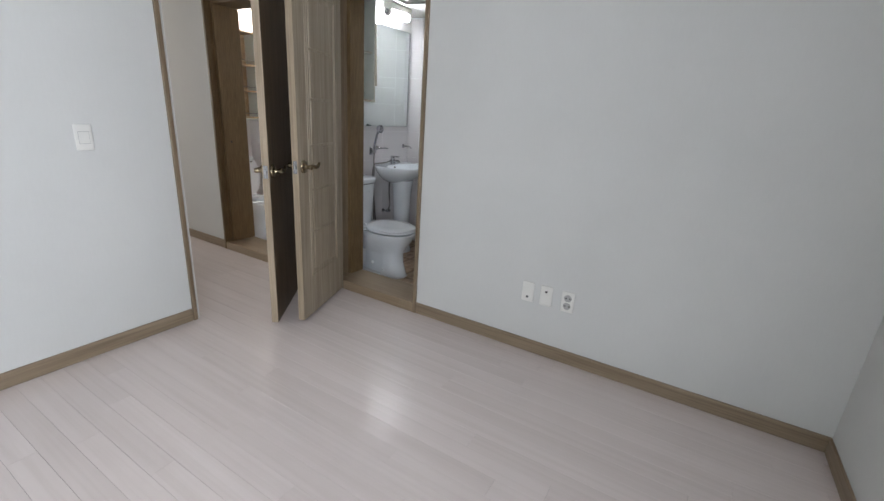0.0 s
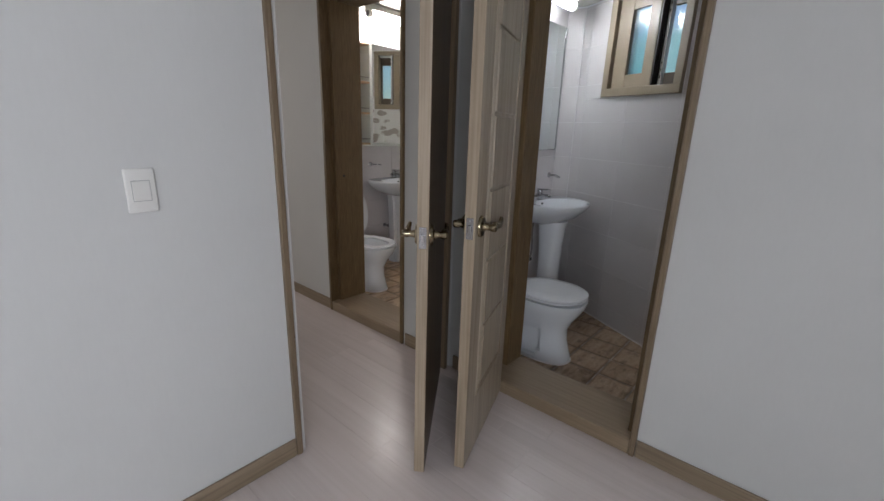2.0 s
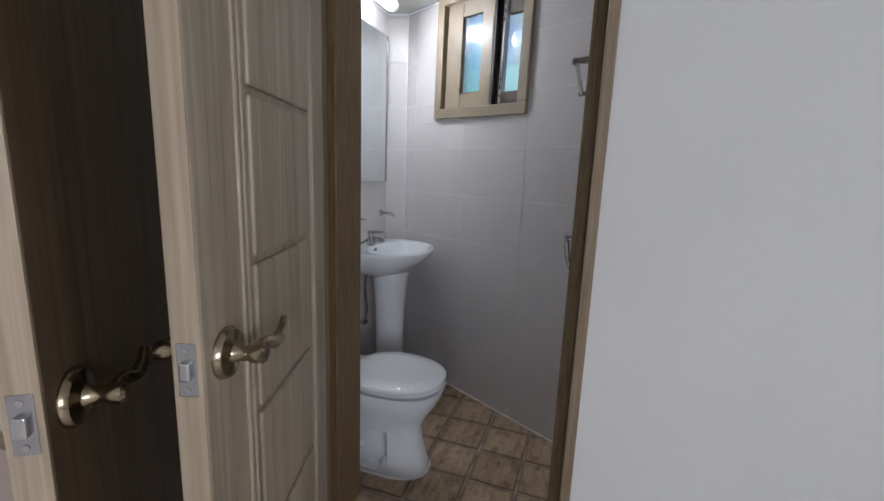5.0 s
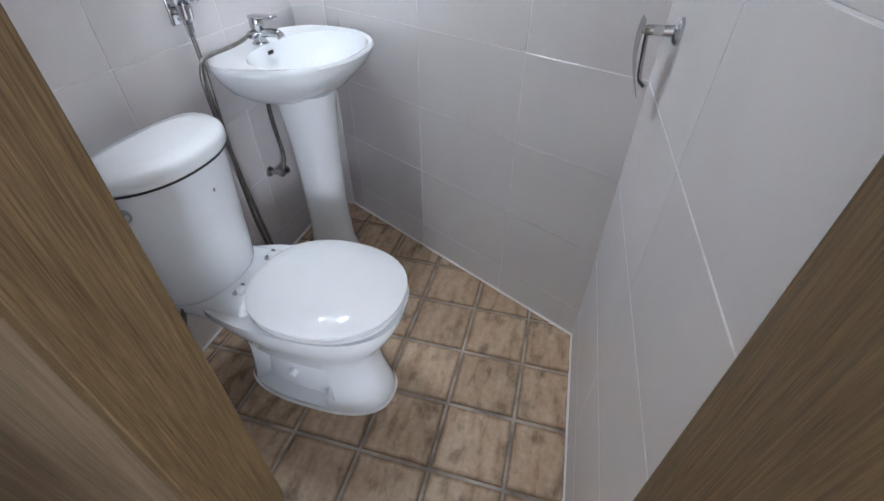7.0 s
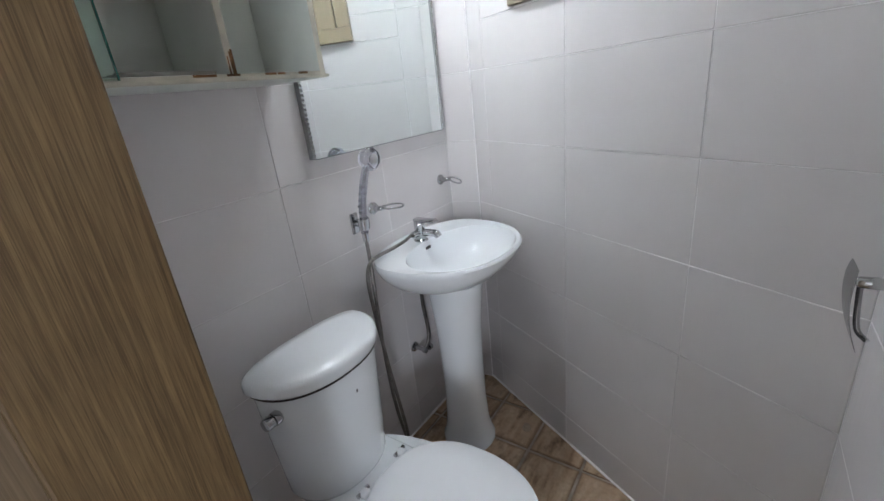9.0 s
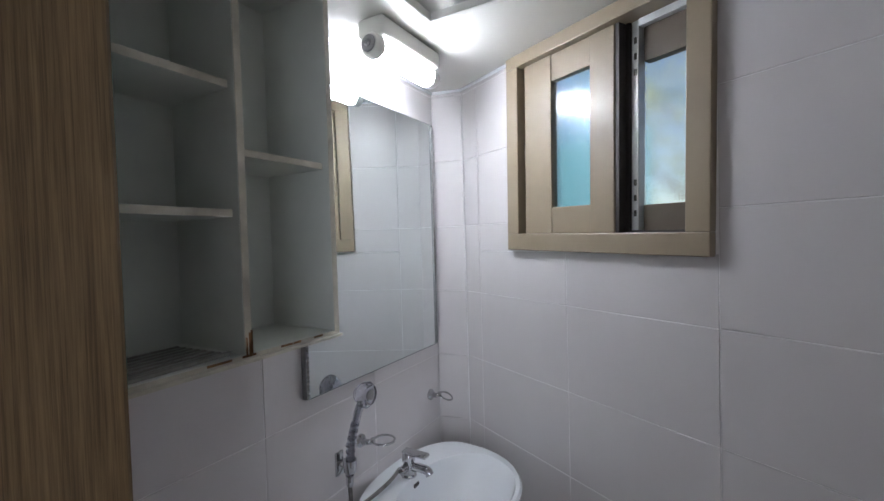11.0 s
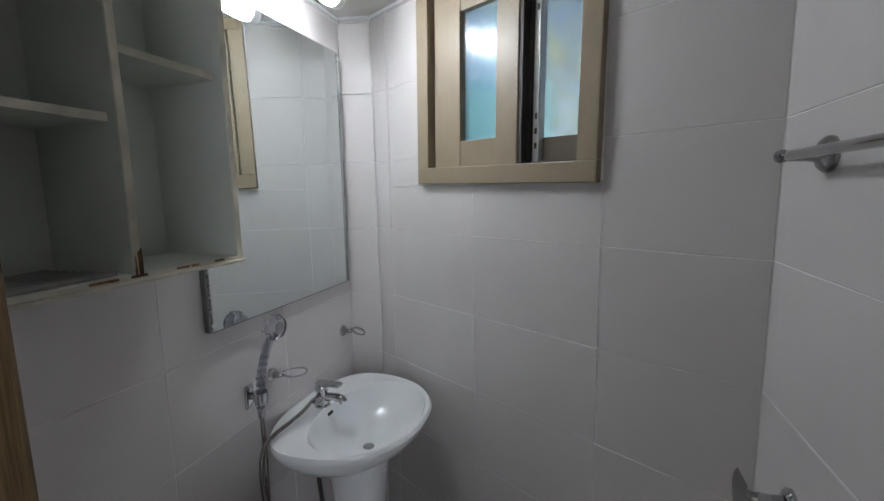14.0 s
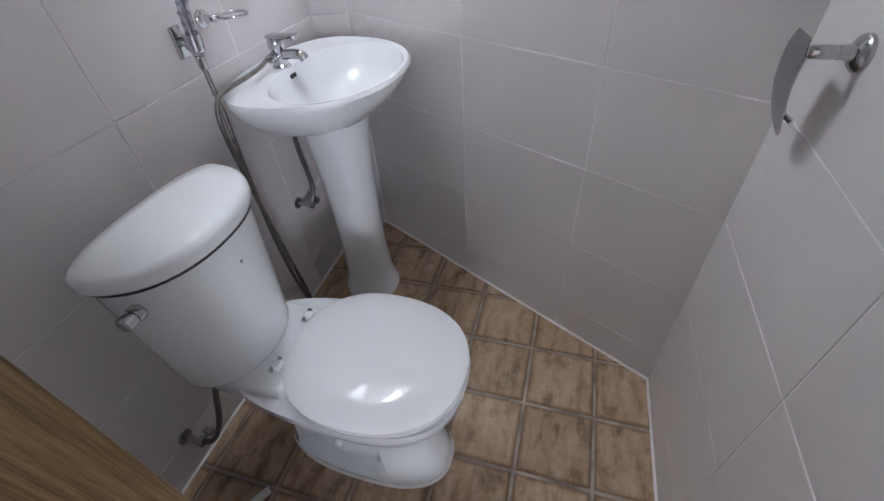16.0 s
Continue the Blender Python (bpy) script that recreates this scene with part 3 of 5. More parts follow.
def bath_frame(name, xl, xr, label, front=0.042, lining=M_FRAME):
    """Door frame lining the whole depth of the wall, with a stop and a raised sill."""
    f = thing(name, label=label, category="door frame", kind="structure")
    t, r = 0.05, 0.028
    # narrow outer lining, then the deeper stop part behind the leaf's rebate
    part("jamb", box((xl - t, -0.016, 0.0), (xl - r, FD + 0.012, DH + t), 0.003), lining, f)
    part("jamb", box((xr + r, -0.016, 0.0), (xr + t, FD + 0.012, DH + t), 0.003), lining, f)
    part("door_stop", box((xl - r, front, 0.066), (xl, FD + 0.010, DH), 0.003), M_FRAME, f)
    part("door_stop", box((xr, 0.042, 0.066), (xr + r, FD + 0.010, DH), 0.003), M_FRAME, f)
    part("head", box((xl - r, -0.016, DH + r), (xr + r, FD + 0.012, DH + t), 0.003), M_FRAME_X, f)
    part("head_stop", box((xl - r, 0.042, DH), (xr + r, FD + 0.010, DH + r), 0.003), M_FRAME_X, f)
    part("sill", box((xl - r, -0.014, 0.0), (xr + r, FD + 0.004, 0.067), 0.006), M_SILL, f, "worn tan wood-grain sill")
    part("sill_skirt", box((xl - t, FD - 0.004, BZ - 0.01), (xr + t, FD + 0.010, -0.001), 0.003), M_FRAME_X, f)
    return f


bath_frame("door_frame_1", D1L, D1R, "brown wood-grain bathroom door frame with raised sill", 0.120, M_CASING)
f2 = bath_frame("door_frame_2", D2L, D2R, "brown wood-grain second bathroom door frame with raised sill")
part("strike_plate", turned([(0.009, 0.0), (0.009, 0.004)], (D2L, 0.10, 0.93), "x", 12), M_DARKTRACK, f2)


def bedroom_frame():
    f = thing("door_frame_3", label="brown wood-grain bedroom door frame", category="door frame", kind="structure")
    a, c = WX - WT - 0.014, WX + 0.014
    for y0, y1, s0, s1 in ((-0.915, -0.892, -0.892, -0.868), (-0.051, -0.028, -0.075, -0.051)):
        part("jamb", box((a, y0, 0), (c, y1, 2.03), 0.003), M_CASING, f)
        part("door_stop", box((a + 0.002, s0, 0), (WX - 0.036, s1, 2.007), 0.003), M_CASING, f)
    part("head", box((a, -0.892, 2.008), (c, -0.051, 2.03), 0.003), M_FRAME_Y, f)
    part("head_stop", box((a + 0.002, -0.868, 1.983), (WX - 0.036, -0.075, 2.007), 0.003), M_FRAME_Y, f)


bedroom_frame()

# ---------------------------------------------------------------- doors


def lever_handle(parent, at, side, toward):
    """Round rosette, neck and a wavy lever; side is +1 or -1 along the leaf's normal, toward the hinge (-1)."""
    x, y, z = at
    h = part("handle", turned([(0.036, 0), (0.036, 0.004), (0.032, 0.010), (0.019, 0.012), (0.014, 0.014), (0.0115, 0.020), (0.0105, 0.032), (0.0135, 0.038), (0.0135, 0.052), (0.0095, 0.056)] if side > 0 else
                              [(0.036, 0), (0.036, -0.004), (0.032, -0.010), (0.019, -0.012), (0.014, -0.014), (0.0115, -0.020), (0.0105, -0.032), (0.0135, -0.038), (0.0135, -0.052), (0.0095, -0.056)], at, "y", 24), M_BRASS, parent, "antique brass lever handle", 35)
    s = side
    pts = [(x, y + s * 0.041, z), (x + toward * 0.025, y + s * 0.043, z + 0.004), (x + toward * 0.055, y + s * 0.046, z - 0.004), (x + toward * 0.082, y + s * 0.047, z + 0.002), (x + toward * 0.10, y + s * 0.044, z + 0.016)]
    part("lever", tube(pts, lambda t: 0.0095 - 0.0035 * t + 0.003 * math.sin(3.1 * t), 12), M_BRASS, h, smooth=40)


def panel_door(name, hinge, edge, width, label, panelled=True, zh=0.91):
    """Flush leaf with stacked raised panels inside beads on both faces; local x runs from the hinge to the free edge."""
    ang = math.degrees(math.atan2(edge[1] - hinge[1], edge[0] - hinge[0]))
    d = thing(name, (hinge[0], hinge[1], 0), ang, label, "door")
    T, z0, z1 = 0.019, 0.018, 1.965
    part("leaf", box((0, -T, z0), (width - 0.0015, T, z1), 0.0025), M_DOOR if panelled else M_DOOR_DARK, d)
    part("edge_band", box((width - 0.002, -T + 0.001, z0 + 0.001), (width, T - 0.001, z1 - 0.001)), M_DOOR_EDGE, d, "pale wood-grain edge band")
    a, b = width * 0.236, width * 0.736
    rows = (0.305, 0.55, 0.798, 1.046, 1.294, 1.548, 1.80)
    for s in (-1, 1) if panelled else ():
        def slab(lo, hi, bev):
            y = sorted((s * (T - 0.002), s * hi[1]))
            return box((lo[0], y[0], lo[2]), (hi[0], y[1], hi[2]), bev, 2)
        # double bead round the panel field
        for k, w in ((0.030, 0.008), (0.014, 0.006)):
            part("bead", slab((a - k - w, 0, rows[0] - k - w), (a - k, T + 0.005, rows[-1] + k + w), 0.003), M_DOOR, d)
            part("bead", slab((b + k, 0, rows[0] - k - w), (b + k + w, T + 0.005, rows[-1] + k + w), 0.003), M_DOOR, d)
            part("bead", slab((a - k, 0, rows[0] - k - w), (b + k, T + 0.005, rows[0] - k), 0.003), M_DOOR, d)
            part("bead", slab((a - k, 0, rows[-1] + k), (b + k, T + 0.005, rows[-1] + k + w), 0.003), M_DOOR, d)
        for lo, hi in zip(rows, rows[1:]):
            part("panel", slab((a, 0, lo + 0.006), (b, T + 0.008, hi - 0.006), 0.0065), M_DOOR, d)
    part("latch_plate", box((width - 0.001, -0.012, zh - 0.035), (width + 0.0015, 0.012, zh + 0.035), 0.0008), M_STEEL, d, "steel latch plate")
    part("latch_bolt", box((width, -0.006, zh - 0.012), (width + 0.009, 0.006, zh + 0.012), 0.002), M_CHROME, d)
    for z in (zh - 0.026, zh + 0.026):
        part("screw", turned([(0.0035, 0), (0.0035, 0.001)], (width + 0.0015, 0, z), "x", 10), M_CHROME, d)
    for s in (1, -1):
        lever_handle(d, (width - 0.055, s * T, zh), s, -1)
    for z in (0.25, 1.0, 1.72):
        part("hinge", turned([(0.006, z - 0.045), (0.006, z + 0.045)], (-0.004, 0.0, 0), "z", 10), M_BRASS, d)
    return d


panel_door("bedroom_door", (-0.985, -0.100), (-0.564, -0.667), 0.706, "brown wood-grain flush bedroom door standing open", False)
panel_door("bathroom_door", (-0.655, -0.027), (-0.470, -0.550), 0.554, "pale wood-grain panelled bathroom door standing wide open", zh=0.938)

# ---------------------------------------------------------------- windows


def sliding_window(name, rect, place_m, label, open_gap):
    """Tan-framed slider in the slanted wall: local x along the wall, y outwards, z up."""
    u0, u1, z0, z1 = rect
    w = thing(name, label=label, category="window", kind="structure")
    w.matrix_basis = place_m
    fr = bmesh.new()
    b = 0.054
    for lo, hi in (((u0, -0.022, z0), (u1, 0.10, z0 + b)), ((u0, -0.022, z1 - 0.042), (u1, 0.10, z1)), ((u0, -0.022, z0 + b), (u0 + b, 0.10, z1 - 0.042)), ((u1 - b, -0.022, z0 + b), (u1, 0.10, z1 - 0.042))):
        box(lo, hi, 0.003, 2, fr)
    part("window_frame", fr, M_WINFRAME, w)
    a, c = u0 + b, u1 - b
    lo, hi = z0 + b, z1 - 0.042
    # inner sash, pushed to one side
    s0, s1 = a + (c - a) * 0.36, c - 0.012
    g0, g1, gz0, gz1 = s0 + 0.078, s1 - 0.115, lo + 0.08, hi - 0.08
    sash = bmesh.new()
    for p, q in (((s0, 0.0, lo), (g0, 0.03, hi)), ((g1, 0.0, lo), (s1, 0.03, hi)), ((g0, 0.002, lo), (g1, 0.028, gz0)), ((g0, 0.002, gz1), (g1, 0.028, hi))):
        box(p, q, 0.0025, 2, sash)
    sob = part("sash", sash, M_WINFRAME, w)
    pane = part("pane", box((g0 - 0.004, 0.012, gz0 - 0.004), (g1 + 0.004, 0.017, gz1 + 0.004)), M_FROST, sob, "frosted teal pane")
    pane.visible_shadow = False
    part("latch", box((c - 0.010, 0.006, (lo + hi) / 2 - 0.03), (c - 0.002, 0.020, (lo + hi) / 2 + 0.03), 0.003), M_DARKTRACK, w, "small dark sash latch")
    # dark gasket and white meeting rail of the outer sash
    part("gasket", box((s0 - 0.012, 0.004, lo), (s0 - 0.001, 0.05, hi)), M_DARKTRACK, w)
    part("gasket", box((s0 - 0.024, 0.03, lo), (s0 - 0.014, 0.06, hi)), M_DARKTRACK, w)
    rail = part("meeting_rail", box((s0 - 0.046, 0.036, lo), (s0 - 0.026, 0.066, hi), 0.002), M_ALU, w, "white aluminium rail with screw slots")
    for k in (0.05, 0.09, 0.13):
        for zz in (lo + k, hi - k):
            part("slot", box((s0 - 0.041, 0.0345, zz - 0.008), (s0 - 0.034, 0.0365, zz + 0.008)), M_DARKTRACK, rail)
    # outer sash with clear glass; its darker colour carries the backlit shade
    o0, o1 = a, s0 - 0.05
    out = bmesh.new()
    for p, q in (((o0, 0.052, lo), (o0 + 0.018, 0.082, hi)), ((o0, 0.052, lo), (o1, 0.080, lo + 0.072)), ((o0, 0.052, hi - 0.105), (o1, 0.080, hi))):
        box(p, q, 0.002, 2, out)
    oob = part("outer_sash", out, M_SASH_SHADE, w, "outer sash with its backlit shade in the dark brown")
    part("top_rail", box((a, 0.030, hi - 0.020), (s0 - 0.05, 0.050, hi - 0.001), 0.002), M_ALU, w, "white aluminium top rail")
    if not open_gap:
        op = part("pane", box((o0 + 0.016, 0.066, lo + 0.07), (o1 + 0.004, 0.070, hi - 0.103)), M_FROST, oob)
    else:
        op = part("pane", box((o0 + 0.016, 0.066, lo + 0.07), (o1 + 0.004, 0.070, hi - 0.103)), M_HAZY, oob)
    op.visible_shadow = False
    part("track", box((a, 0.032, lo - 0.001), (c, 0.05, lo + 0.006)), M_DARKTRACK, w)
    part("back_pane_frame", box((s0 + 0.02, 0.056, lo), (c, 0.062, hi)), M_FROST, w).visible_shadow = False
    return w


wall_m = Matrix.Translation(corner) @ Matrix(((UD.x, UN.x, 0, 0), (UD.y, UN.y, 0, 0), (0, 0, 1, 0), (0, 0, 0, 1)))
win_mid = Matrix.Translation(((W1[0] + W1[1]) / 2, 0, (W1[2] + W1[3]) / 2))
sliding_window("window_1", W1, wall_m @ win_mid @ pose(0, 0, 0, 0, -1.1, 0) @ win_mid.inverted(), "tan-framed bathroom slider with a frosted sash, half open", True)
sliding_window("window_2", W2, wall_m, "tan-framed bathroom slider with frosted panes", False)


def plain_window(name, place_m, w, h, label):
    f = thing(name, label=label, category="window", kind="structure")
    f.matrix_basis = place_m
    fr = bmesh.new()
    for lo, hi in (((0, 0, 0), (w, 0.1, 0.05)), ((0, 0, h - 0.05), (w, 0.1, h)), ((0, 0, 0.05), (0.05, 0.1, h - 0.05)), ((w - 0.05, 0, 0.05), (w, 0.1, h - 0.05)), ((w / 2 - 0.025, 0.02, 0.05), (w / 2 + 0.025, 0.08, h - 0.05))):
        box(lo, hi, 0.003, 2, fr)
    part("window_frame", fr, M_ALU, f)
    for a, b in ((0.05, w / 2 - 0.025), (w / 2 + 0.025, w - 0.05)):
        part("pane", box((a, 0.045, 0.05), (b, 0.05, h - 0.05)), M_GLASS, f).visible_shadow = False


plain_window("window_3", Matrix.Translation((EX + 0.11, -2.55, 0.9)) @ pose(0, 0, 0, 0, 0, -90), 1.5, 1.1, "white-framed bedroom window")
plain_window("window_4", Matrix.Translation((-4.69, -1.2, 0.9)) @ pose(0, 0, 0, 0, 0, 90), 1.0, 1.1, "white-framed hall window")

# ---------------------------------------------------------------- bathroom ceramics


def d_ring(x0, x1, yc, hw, z, n=44):
    """A lens-like ring: gently bowed back at x0, strongly bowed front at x1, narrow rounded ends."""
    out, d = [], x1 - x0
    for i in range(n):
        a = 2 * math.pi * i / n
        co, si = math.cos(a), math.sin(a)
        ry = abs(si) ** 0.9 * (1 if si >= 0 else -1)
        x = x0 + d * (0.30 + 0.70 * abs(co) ** 0.95) if co > 0 else x0 + d * 0.30 * (1 - abs(co) ** 0.75)
        out.append((x, yc + ry * hw, z))
    return out


def toilet(name, at, label, lid_open=False):
    """Two-piece toilet; local x points from the tank to the tip, the base stands at z 0."""
    t = thing(name, at, 0, label, "toilet")
    # tank with a slight taper, and a bowed lid
    x0, x1 = -0.035, 0.168
    rings = [d_ring(x0 + 0.012, x1 - 0.035, 0, 0.130, 0.392), d_ring(x0 + 0.006, x1 - 0.02, 0, 0.146, 0.408)]
    rings += [d_ring(x0, x1 - 0.016 + 0.012 * k, 0, 0.150 + 0.024 * k, 0.42 + 0.335 * k) for k in (0, 0.25, 0.5, 0.75, 1)]
    tank = part("tank", loft(rings), M_CERAMIC, t, "bowed ceramic cistern", 40)
    # dark ring nearly flush with the lid paints the shade of the gap
    part("tank_seam_shade", loft([d_ring(x0 - 0.004, x1 + 0.001, 0, 0.1815, 0.7555), d_ring(x0 - 0.004, x1 + 0.001, 0, 0.1815, 0.761)]), M_DARKTRACK, tank, "dark ring coloured as the shade of the lid gap")
    lid = [d_ring(x0 - 0.004, x1 + 0.001, 0, 0.1815, 0.7615), d_ring(x0 - 0.008, x1 + 0.004, 0, 0.189, 0.768), d_ring(x0 - 0.008, x1 + 0.004, 0, 0.189, 0.785), d_ring(x0 - 0.006, x1 + 0.001, 0, 0.186, 0.794), d_ring(x0 + 0.001, x1 - 0.008, 0, 0.177, 0.800), d_ring(x0 + 0.030, x1 - 0.045, 0, 0.125, 0.805)]
    part("tank_lid", loft(lid), M_CERAMIC, t, "slightly domed ceramic tank lid", 42)
    lev = part("flush_lever", turned([(0.013, 0.006), (0.017, 0.0), (0.017, -0.012), (0.013, -0.014)], (0.082, -0.163, 0.712), "y", 20), M_CHROME, t, "chrome flush knob", 35)
    part("knob", turned([(0.011, -0.012), (0.015, -0.015), (0.0155, -0.034), (0.012, -0.038), (0.006, -0.039)], (0.082, -0.163, 0.712), "y", 20), M_CHROME, lev, smooth=35)
    part("maker_mark", box((x1 - 0.008, 0.006, 0.685), (x1 - 0.0052, 0.011, 0.693), 0.0004), M_GREYMARK, tank)
    # bowl: foot, waist, flare, rim
    prof = [(0.082, 0.565, 0.112, 0.0), (0.080, 0.57, 0.114, 0.02), (0.09, 0.555, 0.108, 0.06), (0.10, 0.535, 0.103, 0.13), (0.10, 0.53, 0.105, 0.20), (0.09, 0.56, 0.128, 0.26), (0.05, 0.598, 0.160, 0.315), (0.0, 0.618, 0.176, 0.360), (-0.0, 0.622, 0.178, 0.384)]
    rings = [egg(a, b, 0.022 * max(0.0, (z - 0.15) / 0.22), w, z, 48, 2.5, 0.36) for a, b, w, z in prof]
    if not lid_open:
        bm = loft(rings)
    else:
        rings += [egg(0.19, 0.60, 0, 0.150, 0.386, 48, 2.2, 0.38), egg(0.21, 0.575, 0, 0.130, 0.355, 48, 2.2, 0.38), egg(0.25, 0.53, 0, 0.095, 0.27, 48, 2.0, 0.38), egg(0.31, 0.45, 0, 0.045, 0.21, 48, 2.0, 0.38)]
        bm = loft(rings)
    bm.faces.ensure_lookup_table()
    pick = [f for f in bm.faces if len(f.verts) == 4 and f.calc_center_median().y < -0.07 and 0.10 < f.calc_center_median().x < 0.41 and 0.02 < f.calc_center_median().z < 0.17]
    bmesh.ops.recalc_face_normals(bm, faces=bm.faces)
    if pick:
        bmesh.ops.inset_region(bm, faces=pick, thickness=0.006, depth=-0.045, use_even_offset=True)
    bowl = part("bowl", bm, M_CERAMIC, t, "white ceramic bowl", 42)
    part("bolt_cap", turned([(0.014, 0.012), (0.014, -0.012), (0.009, -0.017)], (0.27, -0.062, 0.088), "y", 16), M_SEAT, bowl, smooth=40)
    part("deck", box((-0.02, -0.118, 0.335), (0.23, 0.140, 0.410), 0.018, 4), M_CERAMIC, bowl, smooth=45)
    part("caulk", loft([egg(0.074, 0.576, 0, 0.120, 0.0005, 48, 2.5, 0.36), egg(0.079, 0.571, 0, 0.115, 0.006, 48, 2.5, 0.36)]), M_GROUT, bowl)
    # seat and lid
    YS, ZS = 0.022, 0.020
    if not lid_open:
        seat = [egg(0.196, 0.612, YS, 0.176, 0.374 + ZS, 48, 2.25, 0.39), egg(0.192, 0.620, YS, 0.183, 0.380 + ZS, 48, 2.25, 0.39), egg(0.192, 0.620, YS, 0.183, 0.388 + ZS, 48, 2.25, 0.39), egg(0.198, 0.614, YS, 0.178, 0.392 + ZS, 48, 2.25, 0.39)]
        part("seat", loft(seat), M_SEAT, t, "white plastic seat", 50)
        lid = [egg(0.200, 0.612, YS, 0.177, 0.3935 + ZS, 48, 2.25, 0.39), egg(0.192, 0.621, YS, 0.185, 0.397 + ZS, 48, 2.25, 0.39), egg(0.192, 0.621, YS, 0.185, 0.405 + ZS, 48, 2.25, 0.39), egg(0.206, 0.605, YS, 0.172, 0.414 + ZS, 48, 2.25, 0.39), egg(0.24, 0.54, YS, 0.115, 0.4185 + ZS, 48, 2.2, 0.39)]
        part("seat_lid", loft(lid), M_SEAT, t, "closed white plastic lid", 50)
    else:
        outr, inr = [(0.612, 0.176, 0.388), (0.620, 0.183, 0.396), (0.612, 0.176, 0.406)], [(0.572, 0.118, 0.406), (0.566, 0.112, 0.396), (0.572, 0.118, 0.388)]
        rs = [egg(0.172, b, YS, w, z, 48, 2.25, 0.39) for b, w, z in outr] + [egg(0.23, b, YS, w, z, 48, 2.25, 0.39) for b, w, z in inr]
        part("seat", loft(rs + [rs[0]], False, False), M_SEAT, t, "white plastic seat ring", 50)
        up = [[(0.178 + h - (p[0] - 0.17) * 0.14, p[1], 0.40 + (p[0] - 0.17)) for p in egg(0.172, 0.612, 0, 0.178, 0, 48, 2.25, 0.39)] for h in (0.0, 0.014)]
        part("seat_lid", loft(up), M_SEAT, t, "raised white plastic lid", 40)
    for y in (-0.055, 0.095):
        part("seat_hinge", box((0.172, y - 0.014, 0.409), (0.200, y + 0.014, 0.425), 0.006, 3), M_SEAT, t, smooth=40)
        part("hinge_pin", turned([(0.006, y - 0.02), (0.006, y + 0.02)], (0.180, 0, 0.419), "y", 10), M_CHROME, t)
    return t


def supply_pipe(name, at, pts, label):
    t = thing(name, at, 0, label, "stop valve")
    part("flange", turned([(0.022, 0), (0.020, 0.004), (0.010, 0.006)], (0, 0, 0), "x", 16), M_CHROME, t, smooth=35)
    part("valve_body", turned([(0.009, 0.0), (0.009, 0.045), (0.014, 0.047), (0.014, 0.062), (0.008, 0.066)], (0, 0, 0), "x", 14), M_STEEL, t, smooth=35)
    part("valve_knob", turned([(0.007, 0.0), (0.007, 0.02), (0.015, 0.022), (0.015, 0.036), (0.010, 0.039)], (0.055, 0, 0), "y", 14), M_STEEL, t, smooth=35)
    part("flex_hose", tube(pts, 0.0078, 10), M_HOSE, t, smooth=60)
    return t


